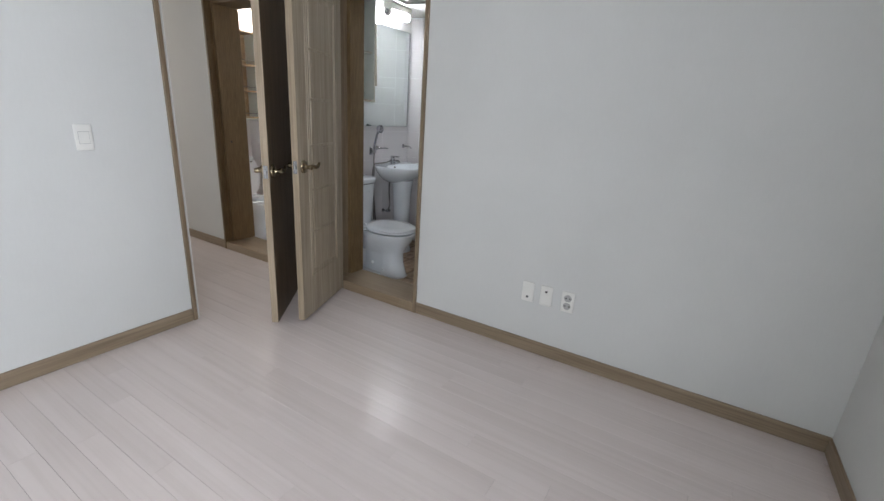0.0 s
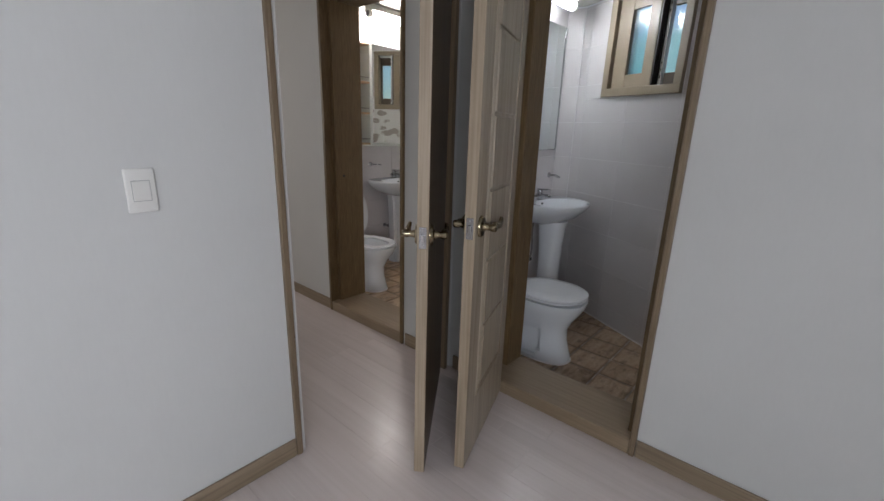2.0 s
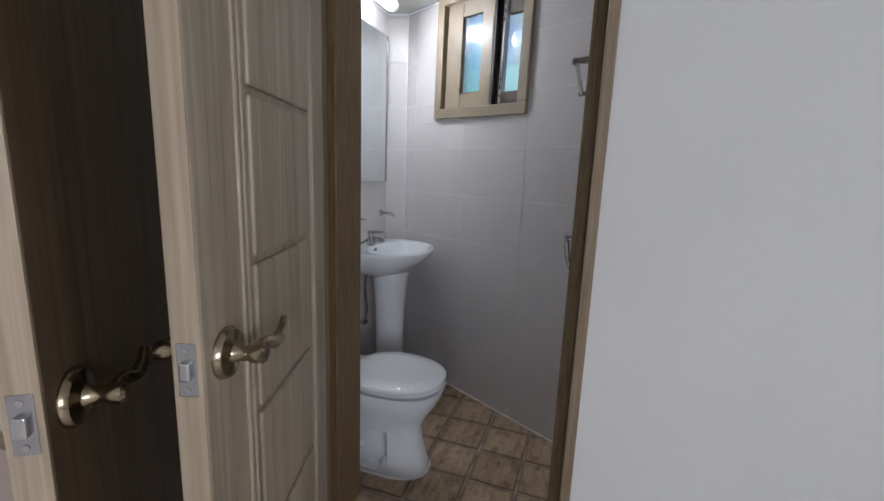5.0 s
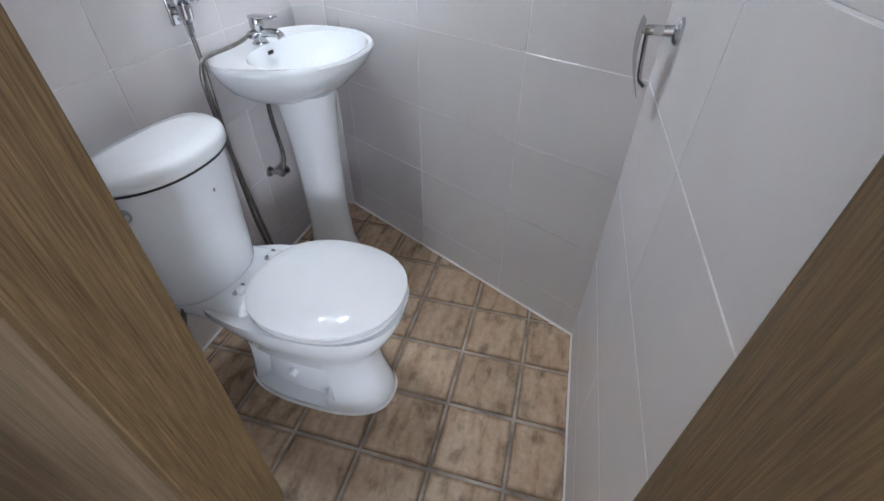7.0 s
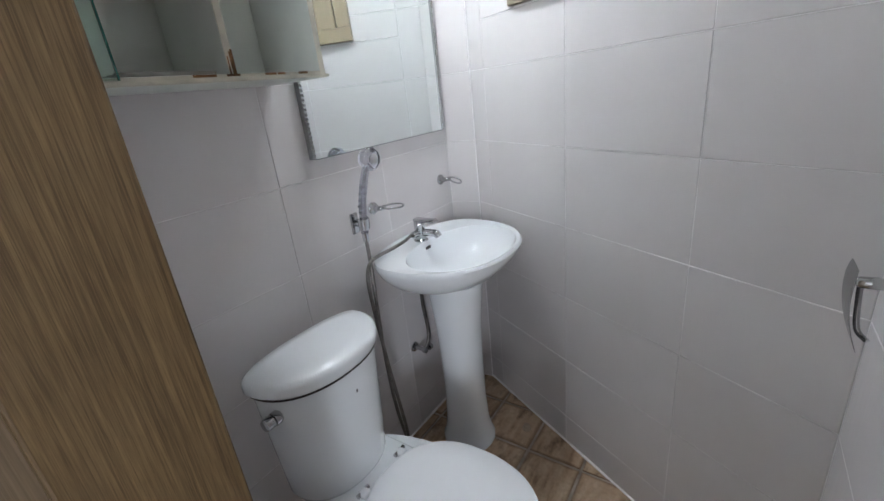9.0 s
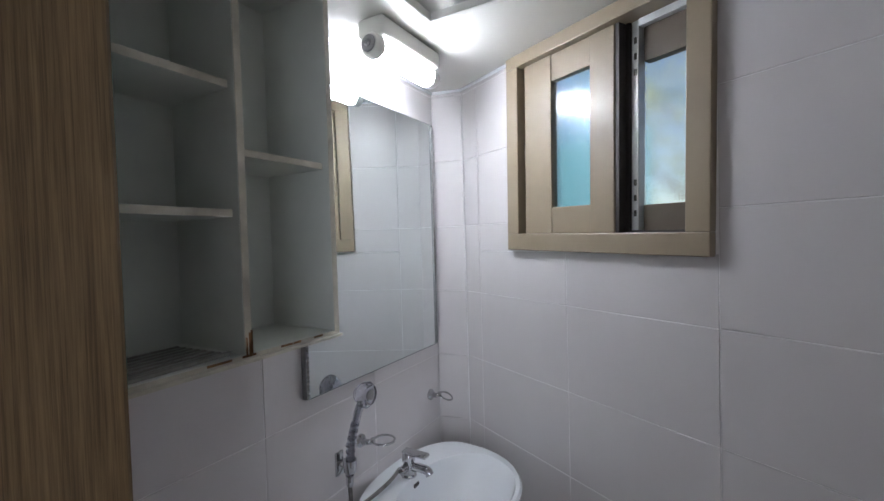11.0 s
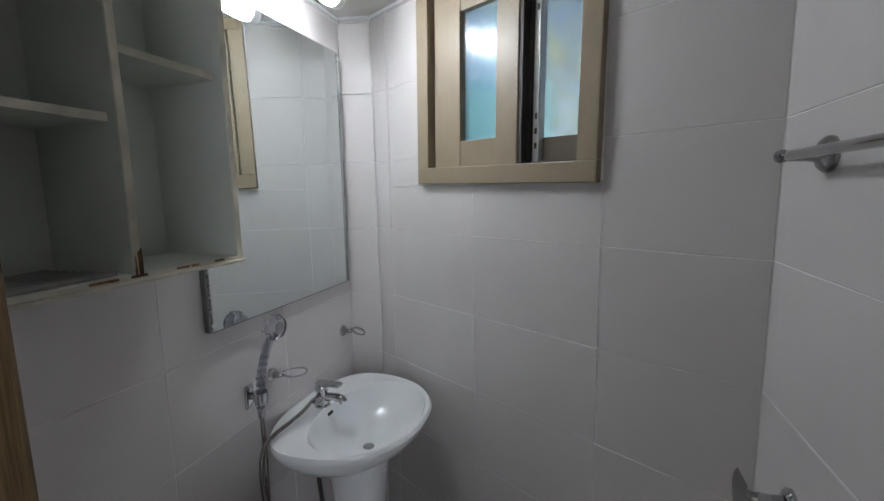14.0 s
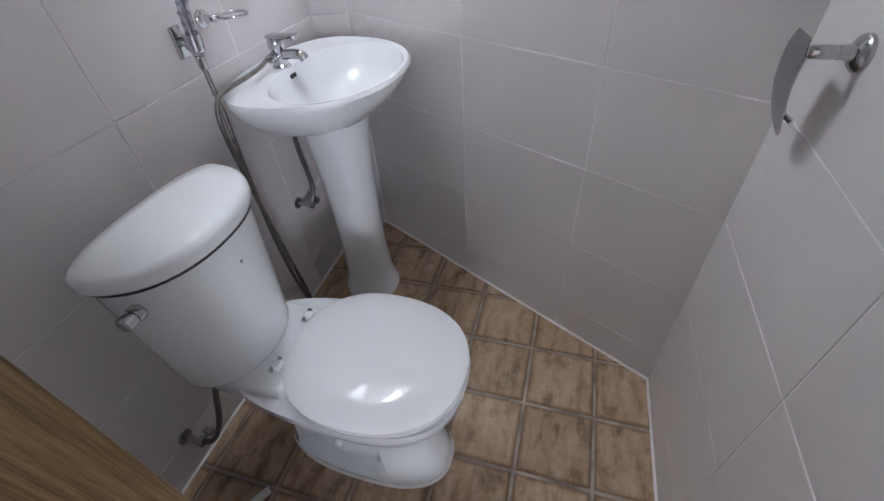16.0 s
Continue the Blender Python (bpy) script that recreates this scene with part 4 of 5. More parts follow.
def basin(name, at, w, depth, label, square=False):
    """Pedestal basin on a wall; local x points away from the wall, z 0 is the floor."""
    t = thing(name, at, 0, label, "wash basin")
    hw, rz = w / 2, 0.865
    p = 3.2 if square else 2.25

    def ring(k, z, dx=0.0, back=0.0):
        return egg(back, depth * k + dx, 0, hw * k, z, 56, p, depth * 0.36)

    under = [egg(0.03, depth * 0.50, 0, 0.085, rz - 0.17, 56, 2, 0.15), egg(0.012, depth * 0.62, 0, hw * 0.50, rz - 0.145, 56, p, depth * 0.34), egg(0.0, depth * 0.80, 0, hw * 0.74, rz - 0.105, 56, p, depth * 0.36), egg(0.0, depth * 0.94, 0, hw * 0.92, rz - 0.055, 56, p, depth * 0.36), ring(0.99, rz - 0.022), ring(1.0, rz - 0.008), ring(0.985, rz)]
    # deck, then the bowl well set forward of the tap ledge
    c = depth * 0.56
    inner = [(0.40, 0.90, 0.83, rz - 0.004), (0.385, 0.87, 0.80, rz - 0.022), (0.35, 0.80, 0.70, rz - 0.06), (0.26, 0.60, 0.50, rz - 0.105), (0.1, 0.22, 0.16, rz - 0.125)]
    wells = []
    for kb, kf, kw, z in inner:
        wells.append(egg(c - depth * kb * 0.82, c + (depth - c) * kf, 0, hw * kw, z, 56, 2.15, c))
    b = part("bowl", loft(under + wells), M_CERAMIC, t, "glossy white ceramic bowl", 50)
    part("drain", turned([(0.019, 0), (0.019, 0.003), (0.012, 0.004)], (c, 0, rz - 0.126), "z", 18), M_CHROME, b)
    part("overflow", turned([(0.011, 0), (0.011, 0.004)], (c - depth * 0.285, 0, rz - 0.040), "x", 14) if square else box((c - depth * 0.312, -0.014, rz - 0.034), (c - depth * 0.300, 0.014, rz - 0.022), 0.004, 2), M_DARKTRACK, b)
    if square:
        ped = [[(0.05 + sx * (0.02 if sx < 0 else 0.115), sy * (0.075 + 0.03 * k), z) for sx, sy in ((0, -1), (1, -1), (1, 1), (0, 1))] for k, z in ((0.4, 0), (0.2, 0.05), (0.0, 0.2), (0.6, 0.6), (1.0, rz - 0.16))]
        bm = loft(ped)
        bmesh.ops.bevel(bm, geom=[e for e in bm.edges if abs(e.verts[0].co.z - e.verts[1].co.z) > 0.03], offset=0.02, segments=3, affect="EDGES")
    else:
        prof = [(0.105, 0.0), (0.105, 0.022), (0.098, 0.030), (0.086, 0.10), (0.080, 0.22), (0.080, 0.38), (0.086, 0.54), (0.098, 0.68), (0.106, rz - 0.14)]
        bm = loft([egg(0.215 - r * 1.0, 0.215 + r, 0, r * 0.92, z, 40, 2.3, 0.215) for r, z in prof])
    part("pedestal", bm, M_CERAMIC, t, "tapered ceramic pedestal", 45)
    # mixer tap
    tx = c - depth * 0.40 + (-0.012 if square else 0.014)
    tap = part("tap", turned([(0.026, 0), (0.026, 0.004), (0.021, 0.008), (0.019, 0.045), (0.021, 0.05), (0.021, 0.068), (0.017, 0.076)], (tx, 0, rz - 0.003), "z", 20), M_CHROME, t, "chrome mixer tap", 35)
    part("spout", tube([(tx + 0.005, 0, rz + 0.026), (tx + 0.04, 0, rz + 0.032), (tx + 0.072, 0, rz + 0.030), (tx + 0.082, 0, rz + 0.018)], 0.0135, 12), M_CHROME, tap, smooth=40)
    part("lever", box((tx - 0.018, -0.016, rz + 0.070), (tx + 0.075, 0.016, rz + 0.082), 0.005, 3), M_CHROME, tap, smooth=40)
    part("diverter", turned([(0.013, 0), (0.013, -0.03), (0.009, -0.034)], (tx, -0.012, rz + 0.03), "y", 14), M_CHROME, tap, smooth=35)
    return t


toilet("toilet", (-1.165, 0.668, BZ), "white two-piece toilet with closed lid", False)
basin("pedestal_basin", (BL + 0.001, 1.27, BZ), 0.56, 0.455, "white oval pedestal basin with chrome mixer tap")
supply_pipe("basin_stop_valve", (BL, 1.245, 0.285), [(0.055, 0.0, 0.0), (0.06, 0.03, 0.06), (0.05, 0.03, 0.2), (0.07, 0.01, 0.36)], "chrome stop valve with hose under the basin")
supply_pipe("toilet_stop_valve", (BL, 0.49, 0.03), [(0.06, 0.0, 0.0), (0.10, 0.01, 0.02), (0.14, 0.03, 0.10), (0.155, 0.06, 0.20), (0.18, 0.08, 0.285)], "tarnished stop valve with hose behind the toilet")

# ---------------------------------------------------------------- bathroom fittings


def wall_mount(parent, axis_sign, r=0.021, name="mount"):
    s = axis_sign
    return part(name, turned([(r, 0), (r, s * 0.006), (r * 0.8, s * 0.011), (r * 0.45, s * 0.014), (r * 0.38, s * 0.03)], (0, 0, 0), "x", 22), M_CHROME, parent, smooth=35)


def shower_set():
    t = thing("hand_shower", (BL, 1.039, 0.887), 0, "clear plastic hand shower in a chrome wall holder", "shower")
    part("holder_plate", box((0, -0.016, -0.035), (0.008, 0.016, 0.035), 0.006, 3), M_CHROME, t, smooth=40)
    part("holder_cup", turned([(0.017, -0.018), (0.019, 0.0), (0.020, 0.018)], (0.042, 0.004, 0.0), "z", 18), M_CHROME, t, smooth=40)
    part("holder_arm", turned([(0.011, 0.004), (0.009, 0.03)], (0, 0.004, 0), "x", 14), M_CHROME, t)
    h = part("handle", tube([(0.040, 0.003, -0.03), (0.045, 0.008, 0.06), (0.058, 0.016, 0.13), (0.070, 0.026, 0.18)], 0.0125, 9), M_CLEARPLASTIC, t, "clear ribbed plastic handle", 20)
    for k in range(6):
        z = 0.02 + k * 0.02
        a = max(0.0, min(1.0, (z - 0.06) / 0.07))
        part("ring", turned([(0.0128, -0.003), (0.0138, 0.0), (0.0128, 0.003)], (0.0435 + 0.0145 * a, 0.0065 + 0.0095 * a, z), "z", 12), M_CLEARPLASTIC, h)
    head = part("shower_head", turned([(0.014, -0.034), (0.027, -0.02), (0.036, -0.004), (0.038, 0.010), (0.031, 0.02)], (0.082, 0.032, 0.205), "x", 11), M_CLEARPLASTIC, t, "clear faceted shower head", 12)
    part("face_plate", turned([(0.017, 0.0), (0.017, 0.004), (0.012, 0.006)], (0.1005, 0.032, 0.205), "x", 20), M_CHROME, head, "small chrome spray plate")
    part("inner_tube", tube([(0.040, 0.003, -0.03), (0.045, 0.008, 0.06), (0.058, 0.016, 0.13), (0.074, 0.028, 0.19)], 0.0045, 10), M_STEEL, h)
    part("hose_nut", turned([(0.010, -0.06), (0.011, -0.045), (0.011, -0.03)], (0.040, 0.003, 0.0), "z", 14), M_CHROME, t)
    part("hose", tube([(0.040, 0.003, -0.05), (0.055, -0.010, -0.15), (0.075, -0.035, -0.30), (0.080, -0.042, -0.50), (0.085, -0.035, -0.70), (0.098, -0.020, -0.85), (0.110, -0.028, -0.78), (0.100, -0.052, -0.50), (0.095, -0.068, -0.28), (0.095, -0.072, -0.16), (0.090, -0.045, -0.112), (0.080, 0.01, -0.108), (0.080, 0.08, -0.108), (0.078, 0.15, -0.106), (0.070, 0.205, -0.100)], 0.0062, 10, steps=8), M_HOSE, t, "grey braided metal hose", 60)


shower_set()


def ring_holder(name, at, out, ring_r, label, category, droop=0.0):
    t = thing(name, at, 0, label, category)
    wall_mount(t, 1)
    part("arm", tube([(0.02, 0, 0), (0.035, 0.008, 0.0), (out - ring_r, 0.022, 0.0)], 0.0085, 12), M_CHROME, t, smooth=40)
    pts = [(out + ring_r * math.cos(a), 0.034 + ring_r * math.sin(a), 0.002 - droop * (1 + math.cos(a)) * ring_r) for a in [2 * math.pi * k / 18 for k in range(19)]]
    part("ring", tube(pts, 0.0035, 8, steps=2), M_CHROME, t, smooth=60)


ring_holder("tumbler_holder", (BL, 1.135, 0.912), 0.068, 0.034, "chrome ring holder for a tumbler", "holder")
ring_holder("soap_holder", (BL, 1.555, 0.918), 0.054, 0.024, "small chrome ring holder beside the mirror", "holder", 0.45)


def paper_holder():
    t = thing("paper_holder", (BR, 0.905, 0.938), 0, "chrome paper holder with a bent cover plate", "paper holder")
    wall_mount(t, -1, 0.024)
    part("arm", turned([(0.0085, -0.024), (0.0095, -0.045), (0.0085, -0.060), (0.006, -0.064)], (0, 0, 0), "x", 14), M_CHROME, t, smooth=35)
    part("roller_rod", tube([(-0.055, 0.0, -0.004), (-0.052, 0.03, -0.012), (-0.045, 0.05, -0.06), (-0.040, 0.045, -0.10), (-0.028, 0.03, -0.112)], 0.0045, 10), M_CHROME, t, smooth=50)
    rows = []
    for k in range(13):
        a = k / 12
        x, z = -0.063 - 0.006 * math.sin(math.pi * a) + 0.024 * a * a, 0.014 - 0.148 * a ** 1.1
        w = min(1.0, 0.75 + 1.6 * a) if a < 0.55 else math.sqrt(max(0.02, 1 - ((a - 0.55) / 0.46) ** 2))
        y0, y1 = 0.034 - 0.034 * w, 0.034 + 0.034 * w
        rows.append([(x, y0, z), (x, y1, z), (x + 0.0014, y1, z), (x + 0.0014, y0, z)])
    part("cover_plate", loft(rows), M_STEEL, t, "bent steel cover plate", 30)


paper_holder()


def towel_bar():
    t = thing("towel_bar", (BR, 0.897, 1.508), 0, "chrome towel bar on the tiled wall", "towel bar")
    for y in (0.0, -0.50):
        m = part("mount", turned([(0.027, 0), (0.027, -0.006), (0.022, -0.012), (0.012, -0.016), (0.009, -0.03)], (0, y, 0), "x", 22), M_STEEL, t, smooth=35)
        part("arm", tube([(-0.02, y, 0), (-0.038, y + 0.004, 0), (-0.058, y + 0.010, 0.0)], lambda k: 0.010 - 0.002 * k, 12), M_STEEL, m, smooth=40)
        part("arm_knob", turned([(0.006, 0.0), (0.010, 0.004), (0.010, 0.012), (0.006, 0.016)], (-0.055, y + 0.006, 0), "y", 14), M_STEEL, m, smooth=40)
    part("bar", tube([(-0.052, 0.010, 0), (-0.052, -0.2, 0), (-0.052, -0.49, 0)], 0.0075, 12), M_CHROME, t, smooth=50)


towel_bar()


M_GLASSEDGE = plain("ground_glass_edge", (0.10, 0.13, 0.12), 0.3, vary=0.2, scale=30)
M_TRIMSIDE = plain("dark_trim", (0.22, 0.22, 0.22), 0.3, 0.6, vary=0.2, scale=40)


def bath_mirror():
    y0, y1, z0, z1 = 0.915, 1.597, 1.117, 1.985
    t = thing("wall_mirror", (BL, 0, 0), 0, "frameless mirror with beaded silver side trims", "mirror")
    part("glass", box((0.012, y0 + 0.012, z0), (0.0155, y1 - 0.012, z1)), M_MIRROR, t, "silvered mirror glass")
    part("glass_edge", box((0.0105, y0 + 0.012, z0 - 0.0022), (0.0158, y1 - 0.012, z0 - 0.0002)), M_GLASSEDGE, t, "dark ground glass edge")
    part("glass_edge", box((0.0105, y0 + 0.012, z1 + 0.0002), (0.0158, y1 - 0.012, z1 + 0.0022)), M_GLASSEDGE, t)
    part("backing", box((0.001, y0 + 0.012, z0 + 0.001), (0.0118, y1 - 0.012, z1 - 0.001)), M_DARKTRACK, t)
    for y in (y0, y1 - 0.0115):
        s = part("side_trim", box((0.001, y, z0), (0.019, y + 0.0115, z1), 0.001), M_TRIMSIDE, t, "dark trim set with silver beads")
        bm = bmesh.new()
        z = z0 + 0.006
        while z < z1 - 0.006:
            tmp = bmesh.ops.create_icosphere(bm, subdivisions=1, radius=0.0064, matrix=Matrix.Translation((0.018, y + 0.0058, z)))
            z += 0.0125
        part("beading", bm, M_BEAD, s)


bath_mirror()


def bath_cabinet():
    x0, x1, y0, y1, z0, z1 = BL, -1.093, 0.262, 0.848, 1.322, 2.108
    ym, th = 0.618, 0.015
    t = thing("wall_cabinet", (0, 0, 0), 0, "aged white open cabinet with rusty lower edge", "cabinet")
    part("back_panel", box((x0 + 0.001, y0 + th, z0 + th), (x0 + 0.006, y1 - th, z1 - th)), M_CAB, t)
    for n, a, b in (("side_panel", y0, y0 + th), ("side_panel", y1 - th, y1), ("divider", ym - th / 2, ym + th / 2)):
        za, zb = (z0, z1) if n == "side_panel" else (z0 + th, z1 - th)
        p = part(n, box((x0 + 0.001, a, za), (x1 - 0.001, b, zb), 0.001), M_CAB, t)
        part("edge_strip", box((x1 - 0.001, a + 0.0008, za), (x1 + 0.0006, b - 0.0008, zb)), M_CABEDGE, p)
    for n, z in (("bottom_panel", z0), ("top_panel", z1 - th)):
        p = part(n, box((x0 + 0.001, y0 + th, z), (x1 - 0.001, y1 - th, z + th), 0.001), M_CAB, t)
        part("edge_strip", box((x1 - 0.001, y0 + th, z + 0.0008), (x1 + 0.0006, y1 - th, z + th - 0.0008)), M_CABEDGE, p)
    for a, b, z in ((ym + th / 2, y1 - th, 1.705), (y0 + th, ym - th / 2, 1.592), (y0 + th, ym - th / 2, 1.822)):
        p = part("shelf", box((x0 + 0.006, a, z - 0.007), (x1 - 0.02, b, z + 0.007), 0.001), M_CAB, t)
        part("edge_strip", box((x1 - 0.02, a + 0.001, z - 0.0065), (x1 - 0.0185, b - 0.001, z + 0.0065)), M_CABEDGE, p)
    g = part("sliding_door", box((x1 + 0.002, y0 + 0.004, z0 + 0.010), (x1 + 0.007, 0.420, z1 - 0.004), 0.0006), M_GREEN_GLASS, t, "clear glass sliding door with green edge")
    part("glass_edge", box((x1 + 0.0015, 0.4198, z0 + 0.010), (x1 + 0.0075, 0.4222, z1 - 0.004)), M_GREENEDGE, g, "dark green glass edge")
    part("track", box((x1 + 0.0015, y0, z0 + 0.001), (x1 + 0.011, y1, z0 + 0.007), 0.001), M_CABEDGE, t)
    rng = random.Random(4)
    for k in range(9):
        y = ym + rng.uniform(-0.007, 0.006)
        h = rng.uniform(0.008, 0.05)
        part("rust_mark", box((x1 + 0.0008, y - 0.0012, z0 + th - 0.002), (x1 + 0.0014, y + rng.uniform(0.0005, 0.003), z0 + th + h)), M_RUST, t)
    for k in range(7):
        y = rng.uniform(y0 + 0.25, y1 - 0.03)
        part("rust_mark", box((x1 + 0.0008, y, z0 + 0.010), (x1 + 0.0014, y + rng.uniform(0.006, 0.03), z0 + 0.0145)), M_RUST, t)


bath_cabinet()
M_SMOKE = plain("smoky_plastic", (0.24, 0.24, 0.215), 0.3, vary=0.2, scale=20)
tray = thing("soap_tray", (-1.185, 0.505, 1.3375), 4, "smoky ribbed tray lying in the cabinet", "tray")
part("plate", box((-0.07, -0.085, 0), (0.075, 0.085, 0.004), 0.0015), M_SMOKE, tray)
for k in range(7):
    part("rib", box((-0.06 + k * 0.02, -0.075, 0.0035), (-0.052 + k * 0.02, 0.075, 0.0085), 0.001), M_SMOKE, tray)
part("rim", box((0.072, -0.088, 0), (0.078, 0.088, 0.008), 0.002), M_SMOKE, tray)


def vanity_lamp(name, at, length, label, glow):
    """A tube lamp below a moulded base; local y runs along it, z 0 is the ceiling."""
    t = thing(name, at, 0, label, "ceiling lamp")
    part("base", box((-0.042, -0.008, -0.050), (0.042, length - 0.03, -0.0005), 0.009, 3), M_PLASTIC, t, "white moulded lamp base", 40)
    zc = -0.072
    part("end_cap", turned([(0.026, -0.004), (0.032, 0.004), (0.033, 0.026), (0.029, 0.033)], (0, -0.010, zc), "y", 28), M_PLASTIC, t, "white lamp end cap", 40)
    part("cap_ring", turned([(0.021, -0.0055), (0.023, -0.003), (0.023, 0.0)], (0, -0.012, zc), "y", 24), M_GREYMARK, t)
    part("cap_knob", turned([(0.006, -0.010), (0.010, -0.006), (0.010, 0.0)], (0, -0.014, zc), "y", 14), M_STEEL, t)
    part("tube", turned([(0.024, 0.024), (0.031, 0.032), (0.031, length - 0.050), (0.030, length - 0.045)], (0, 0, zc), "y", 28), glow, t, "lit white fluorescent tube", 50)
    part("tube_end", turned([(0.0305, length - 0.045), (0.0305, length - 0.018), (0.025, length - 0.006), (0.012, length)], (0, 0, zc), "y", 28), M_TUBEEND, t, "frosted white tube end", 50)


vanity_lamp("bathroom_lamp", (-1.125, 1.04, BH), 0.32, "lit white fluorescent lamp under the bathroom ceiling", M_GLOW)

# a scrap left on the floor behind the toilet
scrap = part("paper_scrap", box((-0.03, -0.012, 0), (0.03, 0.012, 0.004), 0.0015), M_PLASTIC)
scrap.matrix_basis = pose(-1.075, 0.435, BZ + 0.001, 0, 0, 60)
tagged(scrap, "small torn white scrap on the bathroom floor", "scrap")
plug = thing("floor_plug", (-0.885, 1.405, BZ), 0, "small tan plastic cap on the floor tiles", "cap")
part("cap_body", turned([(0.018, 0), (0.018, 0.008), (0.013, 0.011), (0.012, 0.022), (0.008, 0.025)], (0, 0, 0), "z", 18), M_BOARD, plug, smooth=35)

# ---------------------------------------------------------------- switches and sockets


def wall_plate(name, at, rz, label, category, style):
    """A plate on a wall; local x to the right, -y out of the wall."""
    t = thing(name, at, rz, label, category)
    part("plate", box((-0.034, -0.009, -0.057), (0.034, 0, 0.057), 0.004, 3), M_PLASTIC, t, smooth=40)
    if style == "switch":
        part("rocker_surround", box((-0.021, -0.0105, -0.027), (0.021, -0.0085, 0.027), 0.001), M_GREYLINE, t)
        part("rocker", box((-0.0198, -0.0125, -0.0255), (0.0198, -0.009, 0.0255), 0.0015), M_PLASTIC, t, "white rocker switch")
    elif style == "double":
        for z in (0.022, -0.022):
            s = part("outlet", turned([(0.0195, -0.0086), (0.0195, -0.0100), (0.0170, -0.0100), (0.0165, -0.0092)], (0, 0, z), "y", 24), M_GREYLINE, t)
            for x in (-0.0095, 0.0095):
                part("pin_hole", turned([(0.0034, -0.0089), (0.0034, -0.0096)], (x, 0, z), "y", 10), M_BLACK, s)
            for x in (-0.0165, 0.0145):
                part("earth_clip", box((x, -0.0105, z - 0.004), (x + 0.002, -0.0088, z + 0.004)), M_STEEL, s)
    else:
        part("inset", box((-0.024, -0.0102, -0.045), (0.024, -0.0088, 0.045), 0.0008), M_PLASTIC, t)
        z = {"aerial": 0.026, "phone": -0.028}[style]
        part("jack", turned([(0.0065, -0.009), (0.0065, -0.014), (0.004, -0.015)], (0, 0, z), "y", 14), M_STEEL if style == "aerial" else M_BLACK, t)
    return t


M_GREYLINE = plain("grey_plastic_edge", (0.40, 0.395, 0.385), 0.5)
wall_plate("light_switch", (WX, -1.287, 1.064), 90, "white single rocker light switch beside the doorway", "light switch", "switch")
wall_plate("wall_socket", (WX, -1.93, 0.395), 90, "white double wall socket on the papered wall", "wall socket", "double")
wall_plate("phone_socket", (0.735, 0, 0.360), 0, "white phone wall plate with one small jack", "phone socket", "phone")
wall_plate("aerial_socket", (0.838, 0, 0.360), 0, "white aerial wall plate with a metal jack", "aerial socket", "aerial")
wall_plate("wall_socket", (0.955, 0, 0.358), 0, "white double wall socket above the baseboard", "wall socket", "double")

# ---------------------------------------------------------------- second bathroom
toilet("toilet", (-2.85, 0.655, BZ), "white toilet with raised lid in the second bathroom", True)
basin("pedestal_basin", (B2L + 0.001, 1.37, BZ), 0.74, 0.43, "white square-fronted pedestal basin with mixer tap", True)
supply_pipe("basin_stop_valve", (B2L, 1.29, 0.27), [(0.055, 0.0, 0.0), (0.06, 0.03, 0.06), (0.05, 0.05, 0.2), (0.07, 0.06, 0.36)], "stop valve under the second basin")
ring_holder("tumbler_holder", (B2L, 1.11, 0.897), 0.068, 0.034, "chrome ring holder beside the second mirror", "holder")
ring_holder("soap_holder", (B2L, 1.64, 0.907), 0.058, 0.024, "small chrome ring holder over the second basin", "holder")


def mirror_cabinet():
    """One wall unit: a mirror door on the right, an open pine-lined shelf with small rails on the left."""
    c = thing("mirror_cabinet", (B2L, 0, 0), 0, "white mirror cabinet with pine-lined open shelves", "cabinet")
    y0, ym, y1, z0, z1, d, th = 0.55, 0.965, 1.615, 1.092, 1.935, 0.19, 0.016
    part("back_panel", box((0.001, y0, z0), (0.006, ym, z1)), M_WOODBOX, c)
    for a, b in ((y0, y0 + th), (ym, ym + 0.03)):
        part("side_panel", box((0.006, a, z0), (d, b, z1), 0.001), M_CAB, c)
    for k, z in enumerate((z0, 1.355, 1.61, z1 - th)):
        part("shelf", box((0.006, y0 + th, z), (d - 0.002, ym, z + th), 0.001), M_WOODBOX, c)
        if k < 3:
            part("rail", tube([(d - 0.012, y0 + th, z + 0.05), (d - 0.012, (y0 + ym) / 2, z + 0.05), (d - 0.012, ym, z + 0.05)], 0.004, 8), M_CHROME, c)
    part("mirror_body", box((0.001, ym + 0.03, z0), (d - 0.006, y1, z1), 0.001), M_CAB, c)
    part("mirror_door", box((d - 0.005, ym + 0.031, z0 + 0.001), (d, y1 - 0.001, z1 - 0.001), 0.001), M_MIRROR, c, "silvered mirror door")
    part("ledge", box((0.001, y0, z0 - 0.012), (d + 0.012, y1 + 0.01, z0 - 0.004), 0.001), M_CAB, c)


mirror_cabinet()
vanity_lamp("bathroom_lamp", (B2L + 0.25, 0.92, B2H), 0.56, "lit fluorescent lamp under the slatted bathroom ceiling", M_GLOW2)

# ---------------------------------------------------------------- outside


